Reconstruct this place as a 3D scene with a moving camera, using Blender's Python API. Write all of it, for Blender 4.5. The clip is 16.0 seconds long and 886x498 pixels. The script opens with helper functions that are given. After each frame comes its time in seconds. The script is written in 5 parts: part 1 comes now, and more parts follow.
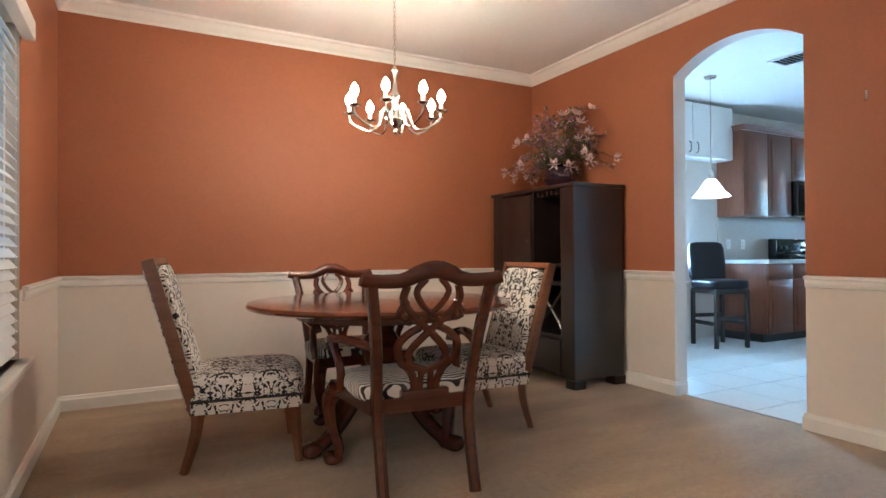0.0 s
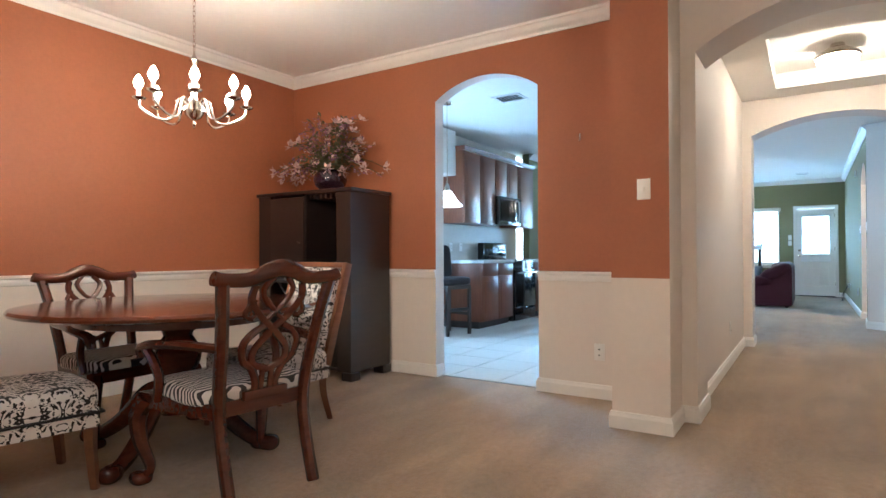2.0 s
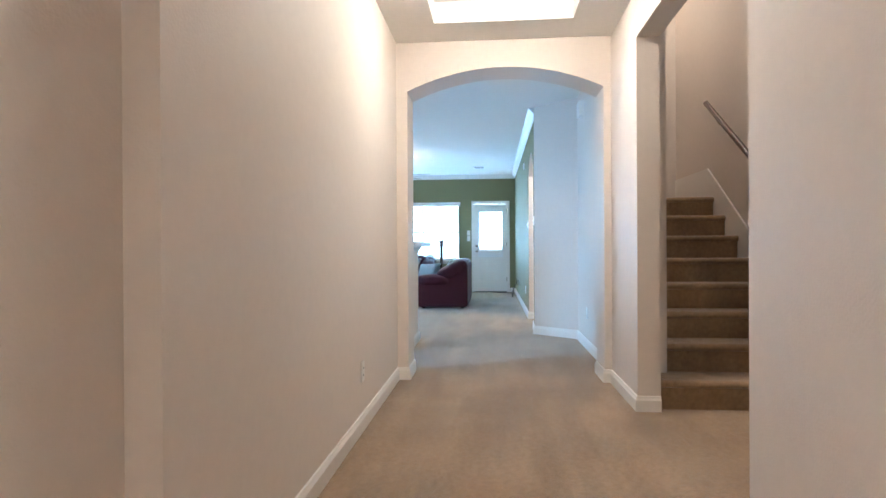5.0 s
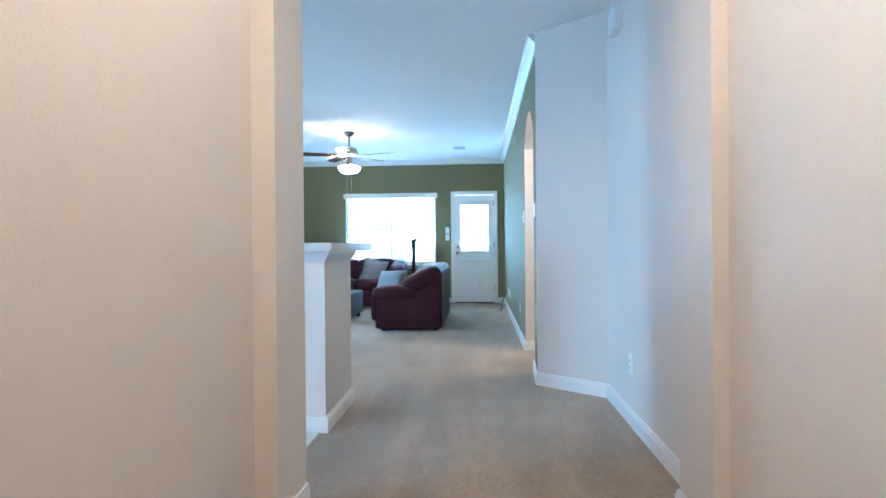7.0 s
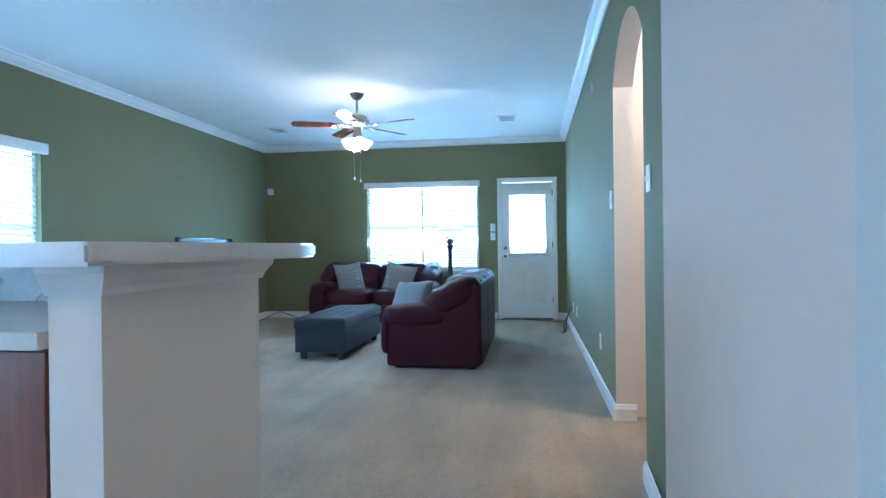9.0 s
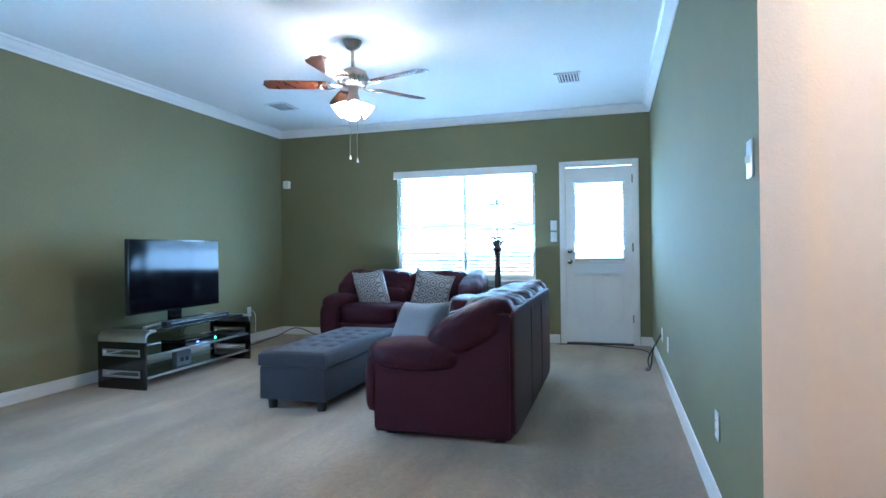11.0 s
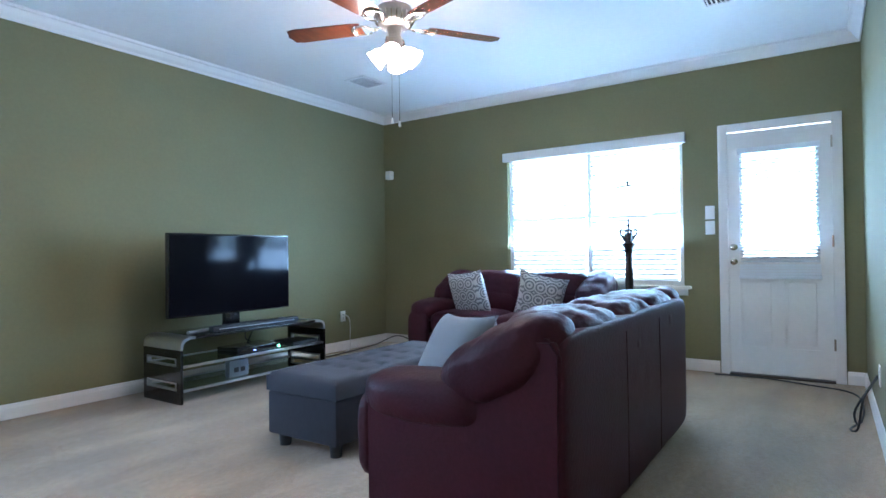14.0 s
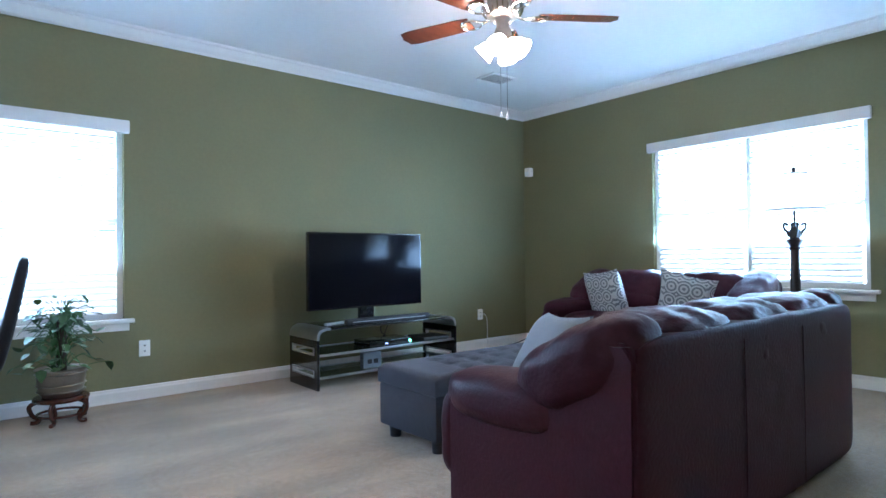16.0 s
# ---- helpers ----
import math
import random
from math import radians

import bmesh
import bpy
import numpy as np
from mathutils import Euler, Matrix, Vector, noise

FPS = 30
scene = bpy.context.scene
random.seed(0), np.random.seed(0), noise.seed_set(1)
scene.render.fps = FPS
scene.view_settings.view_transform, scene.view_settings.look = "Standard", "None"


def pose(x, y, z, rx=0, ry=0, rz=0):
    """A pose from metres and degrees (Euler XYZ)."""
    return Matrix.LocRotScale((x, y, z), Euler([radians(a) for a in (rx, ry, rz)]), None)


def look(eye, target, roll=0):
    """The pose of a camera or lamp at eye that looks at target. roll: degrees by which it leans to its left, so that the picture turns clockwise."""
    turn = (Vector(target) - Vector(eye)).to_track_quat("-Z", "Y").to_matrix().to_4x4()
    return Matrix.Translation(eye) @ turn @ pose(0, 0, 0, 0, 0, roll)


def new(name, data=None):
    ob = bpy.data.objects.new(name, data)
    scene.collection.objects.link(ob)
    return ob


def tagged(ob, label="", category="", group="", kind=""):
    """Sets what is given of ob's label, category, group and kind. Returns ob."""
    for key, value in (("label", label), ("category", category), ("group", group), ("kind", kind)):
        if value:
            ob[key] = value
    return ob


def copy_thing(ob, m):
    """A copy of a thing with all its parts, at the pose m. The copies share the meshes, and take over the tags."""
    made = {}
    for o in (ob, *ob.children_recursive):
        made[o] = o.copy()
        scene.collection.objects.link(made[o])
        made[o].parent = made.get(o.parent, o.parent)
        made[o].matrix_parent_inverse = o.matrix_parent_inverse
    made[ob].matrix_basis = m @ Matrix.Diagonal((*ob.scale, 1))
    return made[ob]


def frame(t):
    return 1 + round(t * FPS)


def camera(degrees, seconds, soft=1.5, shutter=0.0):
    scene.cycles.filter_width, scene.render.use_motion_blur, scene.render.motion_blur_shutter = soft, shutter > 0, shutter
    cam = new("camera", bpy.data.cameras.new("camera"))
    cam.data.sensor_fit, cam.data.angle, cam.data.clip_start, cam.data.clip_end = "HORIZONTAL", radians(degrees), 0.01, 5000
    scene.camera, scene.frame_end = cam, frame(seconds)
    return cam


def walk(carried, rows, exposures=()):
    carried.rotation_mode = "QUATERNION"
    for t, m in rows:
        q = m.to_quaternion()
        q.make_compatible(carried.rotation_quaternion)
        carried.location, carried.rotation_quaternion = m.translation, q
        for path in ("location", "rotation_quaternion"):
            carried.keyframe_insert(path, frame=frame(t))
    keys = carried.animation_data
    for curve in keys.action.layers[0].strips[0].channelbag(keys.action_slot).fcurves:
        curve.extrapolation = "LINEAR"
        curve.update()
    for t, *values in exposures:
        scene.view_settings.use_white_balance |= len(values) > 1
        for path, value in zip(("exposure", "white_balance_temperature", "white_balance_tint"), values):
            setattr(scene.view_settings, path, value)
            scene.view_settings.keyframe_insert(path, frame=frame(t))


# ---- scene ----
cam = camera(75.2, 16.0)
PATH = [
    (0, (-1.1, 0.935, 1.01), (-0.16, 2.7, 1.025), -0.3),
    (0.5, (-1.348, 1.064, 1.029), (-0.151, 2.667, 1.041), -0.5),
    (1, (-1.538, 1.148, 1.033), (-0.18, 2.616, 1.041), -0.5),
    (1.5, (-1.669, 1.146, 1.005), (-0.134, 2.428, 1.021), -0.1),
    (2, (-1.676, 1.166, 0.999), (0.008, 2.244, 1.017), -0.2),
    (2.5, (-1.555, 1.157, 1.002), (0.269, 1.977, 1.018), -0.2),
    (3, (-1.251, 1.099, 1.008), (0.656, 1.703, 1.021), -0.1),
    (3.5, (-0.827, 1.058, 1.016), (1.127, 1.481, 1.026), -0.2),
    (4, (-0.337, 1.051, 1.021), (1.646, 1.306, 1.031), -0.3),
    (6.5, (2.718, 0.996, 1.056), (4.713, 1.135, 1.046), -0.4),
    (7, (3.292, 0.978, 1.067), (5.288, 1.106, 1.057), -0.5),
    (7.5, (3.862, 0.999, 1.081), (5.857, 1.135, 1.069), -0.6),
    (8, (4.44, 0.996, 1.082), (6.434, 1.154, 1.069), -0.5),
    (8.5, (4.992, 1.005, 1.075), (6.977, 1.251, 1.069), -0.6),
    (9, (5.519, 1.025, 1.072), (7.495, 1.328, 1.067), -0.7),
    (9.5, (6.016, 1.029, 1.103), (7.98, 1.41, 1.095), -0.7),
    (12, (7.996, 0.868, 1.073), (9.874, 1.556, 1.085), -0.7),
    (12.5, (8.252, 0.91, 1.048), (10.101, 1.673, 1.063), -0.7),
    (13, (8.468, 0.926, 1.031), (10.276, 1.782, 1.051), -0.7),
    (13.5, (8.633, 0.842, 1.03), (10.364, 1.842, 1.047), -0.7),
    (14, (8.735, 0.747, 1.026), (10.396, 1.86, 1.047), -0.75),
    (14.5, (8.769, 0.717, 1.022), (10.368, 1.917, 1.05), -0.7),
    (15, (8.832, 0.721, 1.002), (10.347, 2.026, 1.029), -0.65),
    (15.5, (8.938, 0.656, 1.007), (10.331, 2.091, 1.034), -0.65),
    (16, (9.017, 0.548, 1.004), (10.29, 2.089, 1.032), -0.65),
]
walk(cam, [(t, look(eye, target, roll)) for t, eye, target, roll in PATH],
     [(0, 0.55, 5500, 8), (4, 0.78, 5300, 9), (6.5, 0.80, 5150, 8), (9, 0.34, 4900, 6), (12, 0.60, 5300, 16), (16, 0.55, 5550, 20)])

# ---- light ----
world = bpy.data.worlds.new("world")
scene.world = world
world.use_nodes = True
wn, wl = world.node_tree.nodes, world.node_tree.links
sky = wn.new("ShaderNodeTexSky")
sky.sky_type, sky.sun_disc, sky.sun_elevation, sky.sun_rotation = "NISHITA", False, radians(50), radians(200)
wl.new(sky.outputs[0], wn["Background"].inputs[0])
wn["Background"].inputs[1].default_value = 0.12
sun = new("sun", bpy.data.lights.new("sun", "SUN"))
sun.data.energy, sun.data.angle, sun.data.color = 1.2, radians(10), (1, 0.95, 0.88)
sun.matrix_world = look((0, 0, 20), (3, -6, 10))


def window_light(name, x, y, z, w, h, facing, watts):
    """Sky light in a window's opening; facing is the way in."""
    lamp = new(name, bpy.data.lights.new(name, "AREA"))
    lamp.data.shape, lamp.data.size, lamp.data.size_y = "RECTANGLE", w, h
    lamp.data.energy, lamp.data.color = watts, SKY_TINT
    lamp.matrix_world = look((x, y, z), (x + facing[0], y + facing[1], z + 0.72))  # blinds and bright ground send it upwards


SKY_TINT = (0.42, 0.71, 1.0)
WARM = (1.0, 0.66, 0.34)
window_light("sky_light", 14.32, 2.66, 1.40, 1.70, 1.30, (-1, 0), 170)
window_light("sky_light", 14.30, 1.08, 1.40, 0.56, 0.95, (-1, 0), 36)
window_light("sky_light", 9.24, 5.42, 1.30, 1.15, 1.35, (0, -1), 95)
window_light("sky_light", 3.95, 5.66, 1.35, 0.75, 1.25, (0, -1), 190)
window_light("sky_light", -1.80, 3.43, 1.35, 1.00, 1.40, (1, 0), 2)


# ---- materials ----
def material(name, colour, rough=0.6, metal=0.0, vary=0.12, scale=6.0, bump=0.0, bump_scale=80.0, sheen=0.0, coat=0.0, spec=0.5):
    """A surface with variation at two scales and a fine relief."""
    m = bpy.data.materials.new(name)
    m.use_nodes = True
    n, l = m.node_tree.nodes, m.node_tree.links
    b = n["Principled BSDF"]
    b.inputs["Roughness"].default_value, b.inputs["Metallic"].default_value = rough, metal
    b.inputs["Coat Weight"].default_value, b.inputs["Specular IOR Level"].default_value = coat, spec
    b.inputs["Sheen Weight"].default_value = sheen
    co = n.new("ShaderNodeTexCoord")
    big, small = n.new("ShaderNodeTexNoise"), n.new("ShaderNodeTexNoise")
    big.inputs["Scale"].default_value, small.inputs["Scale"].default_value = scale * 0.22, scale * 5
    big.inputs["Detail"].default_value, small.inputs["Detail"].default_value = 3, 4
    add = n.new("ShaderNodeMath")
    add.operation = "ADD"
    ramp = n.new("ShaderNodeMapRange")
    ramp.inputs[1].default_value, ramp.inputs[2].default_value = 0.6, 1.4
    ramp.inputs[3].default_value, ramp.inputs[4].default_value = 1 - vary, 1 + vary
    mul = n.new("ShaderNodeVectorMath")
    mul.operation = "SCALE"
    mul.inputs[0].default_value = colour
    for t in (big, small):
        l.new(co.outputs["Object"], t.inputs["Vector"])
    l.new(big.outputs[0], add.inputs[0]), l.new(small.outputs[0], add.inputs[1])
    l.new(add.outputs[0], ramp.inputs[0]), l.new(ramp.outputs[0], mul.inputs["Scale"])
    l.new(mul.outputs[0], b.inputs["Base Color"])
    if bump:
        relief, bn = n.new("ShaderNodeTexNoise"), n.new("ShaderNodeBump")
        relief.inputs["Scale"].default_value, relief.inputs["Detail"].default_value = bump_scale, 5
        bn.inputs["Strength"].default_value, bn.inputs["Distance"].default_value = bump, 0.004
        l.new(co.outputs["Object"], relief.inputs["Vector"])
        l.new(relief.outputs[0], bn.inputs["Height"]), l.new(bn.outputs[0], b.inputs["Normal"])
    return m


def glowing(name, colour, strength):
    m = bpy.data.materials.new(name)
    m.use_nodes = True
    b = m.node_tree.nodes["Principled BSDF"]
    b.inputs["Base Color"].default_value = (0.9, 0.88, 0.85, 1)
    b.inputs["Emission Color"].default_value, b.inputs["Emission Strength"].default_value = (*colour, 1), strength
    return m


def patterned(name, dark, light, kind):
    """Woven cloth: mirrored scrolls ('damask'), stripes ('zebra') or rings ('medallion')."""
    m = bpy.data.materials.new(name)
    m.use_nodes = True
    n, l = m.node_tree.nodes, m.node_tree.links
    b = n["Principled BSDF"]
    b.inputs["Roughness"].default_value = 0.85
    b.inputs["Sheen Weight"].default_value = 0.15
    co, mix = n.new("ShaderNodeTexCoord"), n.new("ShaderNodeMix")
    mix.data_type = "RGBA"
    mix.inputs["A"].default_value, mix.inputs["B"].default_value = (*dark, 1), (*light, 1)
    step = n.new("ShaderNodeMapRange")
    if kind == "zebra":
        w = n.new("ShaderNodeTexWave")
        w.bands_direction = "Y"
        w.inputs["Scale"].default_value, w.inputs["Distortion"].default_value = 13, 16
        w.inputs["Detail"].default_value, w.inputs["Detail Scale"].default_value = 2, 0.55
        l.new(co.outputs["Object"], w.inputs["Vector"])
        l.new(w.outputs["Fac"], step.inputs[0])
        step.inputs[1].default_value, step.inputs[2].default_value = 0.47, 0.55
    else:
        fold = n.new("ShaderNodeVectorMath")
        fold.operation = "ABSOLUTE"
        wrap = n.new("ShaderNodeVectorMath")
        wrap.operation = "WRAP"
        reach = 0.105 if kind == "damask" else 0.05
        wrap.inputs[1].default_value, wrap.inputs[2].default_value = (reach, 0.19, 0.19), (-reach, -0.19, -0.19)
        if kind == "medallion":
            wrap.inputs[1].default_value, wrap.inputs[2].default_value = (0.05, 0.05, 0.06), (-0.05, -0.05, -0.06)
        if kind == "damask":
            l.new(co.outputs["Object"], wrap.inputs[0])
            l.new(wrap.outputs[0], fold.inputs[0])
            t = n.new("ShaderNodeTexNoise")
            t.inputs["Scale"].default_value, t.inputs["Detail"].default_value = 24, 1.6
            t.inputs["Distortion"].default_value = 2.2
            l.new(fold.outputs[0], t.inputs["Vector"])
            l.new(t.outputs[0], step.inputs[0])
            step.inputs[1].default_value, step.inputs[2].default_value = 0.455, 0.475
        else:
            l.new(co.outputs["Object"], wrap.inputs[0])
            l.new(wrap.outputs[0], fold.inputs[0])
            ln = n.new("ShaderNodeVectorMath")
            ln.operation = "LENGTH"
            l.new(fold.outputs[0], ln.inputs[0])
            s = n.new("ShaderNodeMath")
            s.operation = "SINE"
            k = n.new("ShaderNodeMath")
            k.operation = "MULTIPLY"
            k.inputs[1].default_value = 260
            l.new(ln.outputs["Value"], k.inputs[0]), l.new(k.outputs[0], s.inputs[0])
            l.new(s.outputs[0], step.inputs[0])
            step.inputs[1].default_value, step.inputs[2].default_value = -0.2, 0.3
    l.new(step.outputs[0], mix.inputs["Factor"])
    l.new(mix.outputs["Result"], b.inputs["Base Color"])
    weave, bn = n.new("ShaderNodeTexNoise"), n.new("ShaderNodeBump")
    weave.inputs["Scale"].default_value = 300
    bn.inputs["Strength"].default_value, bn.inputs["Distance"].default_value = 0.3, 0.002
    l.new(co.outputs["Object"], weave.inputs["Vector"])
    l.new(weave.outputs[0], bn.inputs["Height"]), l.new(bn.outputs[0], b.inputs["Normal"])
    return m


def wooden(name, dark, light, rough=0.3, along=(1.0, 8.0, 8.0), coat=0.3):
    m = bpy.data.materials.new(name)
    m.use_nodes = True
    n, l = m.node_tree.nodes, m.node_tree.links
    b = n["Principled BSDF"]
    b.inputs["Roughness"].default_value, b.inputs["Coat Weight"].default_value = rough, coat
    b.inputs["Coat Roughness"].default_value = 0.15
    co, mp, t, mix = n.new("ShaderNodeTexCoord"), n.new("ShaderNodeMapping"), n.new("ShaderNodeTexNoise"), n.new("ShaderNodeMix")
    mix.data_type = "RGBA"
    mp.inputs["Scale"].default_value = along
    t.inputs["Scale"].default_value, t.inputs["Detail"].default_value, t.inputs["Distortion"].default_value = 5, 6, 0.6
    mix.inputs["A"].default_value, mix.inputs["B"].default_value = (*dark, 1), (*light, 1)
    l.new(co.outputs["Object"], mp.inputs[0]), l.new(mp.outputs[0], t.inputs["Vector"])
    l.new(t.outputs[0], mix.inputs["Factor"]), l.new(mix.outputs["Result"], b.inputs["Base Color"])
    return m


def clear(name, tint=(0.9, 1.0, 0.97), rough=0.0):
    m = bpy.data.materials.new(name)
    m.use_nodes = True
    b = m.node_tree.nodes["Principled BSDF"]
    b.inputs["Base Color"].default_value, b.inputs["Roughness"].default_value = (*tint, 1), rough
    b.inputs["Transmission Weight"].default_value, b.inputs["IOR"].default_value = 1.0, 1.45
    return m


CARPET = material("carpet", (0.325, 0.222, 0.126), 0.95, vary=0.34, scale=7, bump=0.9, bump_scale=420, sheen=0.3)


def brushed(m, amount):
    """Vacuum strokes and trodden lanes: long soft streaks over the pile."""
    n, l = m.node_tree.nodes, m.node_tree.links
    b = n["Principled BSDF"]
    was = b.inputs["Base Color"].links[0].from_socket
    co = n.new("ShaderNodeTexCoord")
    for turn, scale in ((35, (0.7, 4.5, 1)), (-20, (0.9, 3.2, 1))):
        mp, t, ramp, mul = n.new("ShaderNodeMapping"), n.new("ShaderNodeTexNoise"), n.new("ShaderNodeMapRange"), n.new("ShaderNodeVectorMath")
        mp.inputs["Rotation"].default_value, mp.inputs["Scale"].default_value = (0, 0, radians(turn)), scale
        t.inputs["Scale"].default_value, t.inputs["Detail"].default_value = 1.0, 2
        ramp.inputs[1].default_value, ramp.inputs[2].default_value = 0.40, 0.60
        ramp.inputs[3].default_value, ramp.inputs[4].default_value = 1 - amount, 1 + amount
        mul.operation = "SCALE"
        l.new(co.outputs["Object"], mp.inputs[0]), l.new(mp.outputs[0], t.inputs["Vector"])
        l.new(t.outputs[0], ramp.inputs[0]), l.new(ramp.outputs[0], mul.inputs["Scale"])
        l.new(was, mul.inputs[0])
        was = mul.outputs[0]
    l.new(was, b.inputs["Base Color"])


brushed(CARPET, 0.08)
TILE = material("pale floor tile", (0.66, 0.65, 0.62), 0.32, vary=0.08, scale=5, bump=0.05)
GROUT = material("grout", (0.42, 0.40, 0.37), 0.9)
ORANGE = material("burnt orange paint", (0.335, 0.112, 0.046), 0.62, vary=0.07, scale=9, bump=0.35, bump_scale=130)
WHITE = material("off-white wall paint", (0.72, 0.65, 0.585), 0.62, vary=0.03, scale=5, bump=0.3, bump_scale=120)
OLIVE = material("olive green paint", (0.205, 0.190, 0.094), 0.8, vary=0.06, scale=8, bump=0.3, bump_scale=120)
CEILING = material("ceiling paint", (0.80, 0.78, 0.74), 0.9, vary=0.03, scale=5, bump=0.5, bump_scale=90)
TRIM = material("white trim paint", (0.80, 0.77, 0.73), 0.35, vary=0.03)
PLASTIC = material("white plastic", (0.82, 0.80, 0.76), 0.35, vary=0.02)
SLAT = material("white blind slat", (0.80, 0.82, 0.84), 0.45, vary=0.03)
MAHOGANY = wooden("red mahogany", (0.030, 0.007, 0.004), (0.115, 0.027, 0.012), 0.22)
TABLEWOOD = wooden("polished mahogany", (0.065, 0.015, 0.007), (0.165, 0.042, 0.017), 0.12, coat=0.6)
WALNUT = wooden("light walnut", (0.10, 0.036, 0.016), (0.23, 0.095, 0.042), 0.35)
ESPRESSO = wooden("dark espresso wood", (0.008, 0.005, 0.005), (0.022, 0.012, 0.010), 0.38)
CHERRY = wooden("cherry cabinet wood", (0.085, 0.022, 0.010), (0.22, 0.072, 0.030), 0.35, along=(8.0, 8.0, 1.0))
DAMASK = patterned("black and white damask", (0.012, 0.011, 0.012), (0.74, 0.70, 0.66), "damask")
ZEBRA = patterned("zebra cloth", (0.012, 0.011, 0.012), (0.70, 0.66, 0.62), "zebra")
MEDALLION = patterned("grey medallion cloth", (0.16, 0.17, 0.18), (0.46, 0.46, 0.45), "medallion")
PALECLOTH = material("pale grey cloth", (0.17, 0.195, 0.22), 0.85, vary=0.06, bump=0.4, bump_scale=300, sheen=0.2)
GREYCLOTH = material("charcoal cloth", (0.028, 0.027, 0.035), 0.9, vary=0.15, bump=0.6, bump_scale=350, sheen=0.05)
LEATHER = material("burgundy leather", (0.046, 0.0095, 0.017), 0.48, vary=0.2, scale=9, bump=0.5, bump_scale=70, spec=0.17)
BLACKLEATHER = material("black leather", (0.014, 0.013, 0.016), 0.36, vary=0.15, bump=0.3, spec=0.3)
BLACK = material("glossy black", (0.010, 0.010, 0.011), 0.12, vary=0.05, coat=0.4)
SCREEN = material("dark screen glass", (0.004, 0.004, 0.006), 0.08, vary=0.02, spec=0.12)
MATBLACK = material("matt black", (0.015, 0.015, 0.016), 0.5)
SILVER = material("brushed silver", (0.62, 0.62, 0.63), 0.28, metal=1.0, vary=0.06)
NICKEL = material("nickel", (0.66, 0.62, 0.56), 0.2, metal=1.0, vary=0.04)
PEWTER = material("antique pewter", (0.34, 0.30, 0.26), 0.3, metal=1.0, vary=0.15, scale=20)
BLADE = wooden("reddish fan blade wood", (0.070, 0.018, 0.010), (0.19, 0.055, 0.026), 0.25)
COUNTER = material("pale countertop", (0.66, 0.64, 0.61), 0.3, vary=0.10, scale=30)
BACKSPLASH = material("beige backsplash tile", (0.50, 0.46, 0.40), 0.35, vary=0.12, scale=12)
BULB = glowing("lit bulb", (1.0, 0.79, 0.54), 270.0)
DOME = glowing("lit frosted dome", (1.0, 0.80, 0.57), 72.0)
PENDANT = glowing("lit white glass shade", (0.95, 0.97, 1.0), 5.0)
TULIP = glowing("lit frosted tulip glass", (1.0, 0.86, 0.68), 62.0)
GLASS = clear("window glass")
SHELFGLASS = clear("shelf glass", (0.75, 0.9, 0.86))
LEAF = material("green leaf", (0.045, 0.115, 0.030), 0.45, vary=0.45, scale=14)
DULLLEAF = material("dried green leaf", (0.085, 0.080, 0.035), 0.7, vary=0.4, scale=14)
MAUVE = material("mauve silk petal", (0.25, 0.115, 0.20), 0.7, vary=0.45, scale=16)
CREAM = material("cream pink silk petal", (0.58, 0.40, 0.37), 0.7, vary=0.3, scale=16)
PLUM = material("plum glazed ceramic", (0.030, 0.012, 0.020), 0.15, coat=0.5)
SHADE = clear("translucent beige lampshade", (0.95, 0.88, 0.78), 0.7)
BRONZE = material("dark bronze", (0.050, 0.036, 0.028), 0.4, metal=0.6)
GROUND = material("mown grass ground", (0.10, 0.13, 0.05), 0.95, vary=0.3)
DIODE = glowing("green diode", (0.2, 1.0, 0.5), 4.0)
BLUEDIODE = glowing("blue diode", (0.3, 0.4, 1.0), 4.0)


# ---- building helpers ----
def box(bm, x0, y0, z0, x1, y1, z1, bevel=0.0, seg=2):
    r = bmesh.ops.create_cube(bm, size=1, matrix=Matrix.LocRotScale(((x0 + x1) / 2, (y0 + y1) / 2, (z0 + z1) / 2), None, (abs(x1 - x0), abs(y1 - y0), abs(z1 - z0))))
    if bevel:
        es = list({e for v in r["verts"] for e in v.link_edges})
        bmesh.ops.bevel(bm, geom=es, offset=bevel, segments=seg, profile=0.6, affect="EDGES")
    return bm


def lathe(bm, profile, m=None, n=24):
    """Turns (radius, height) pairs round the z axis."""
    m = m or Matrix()
    rings = []
    for r, z in profile:
        rings.append([bm.verts.new(m @ Vector((r * math.cos(2 * math.pi * i / n), r * math.sin(2 * math.pi * i / n), z))) for i in range(n)])
    for a, b in zip(rings, rings[1:]):
        for i in range(n):
            bm.faces.new((a[i], a[(i + 1) % n], b[(i + 1) % n], b[i]))
    bm.faces.new(rings[0][::-1]), bm.faces.new(rings[-1])
    return bm


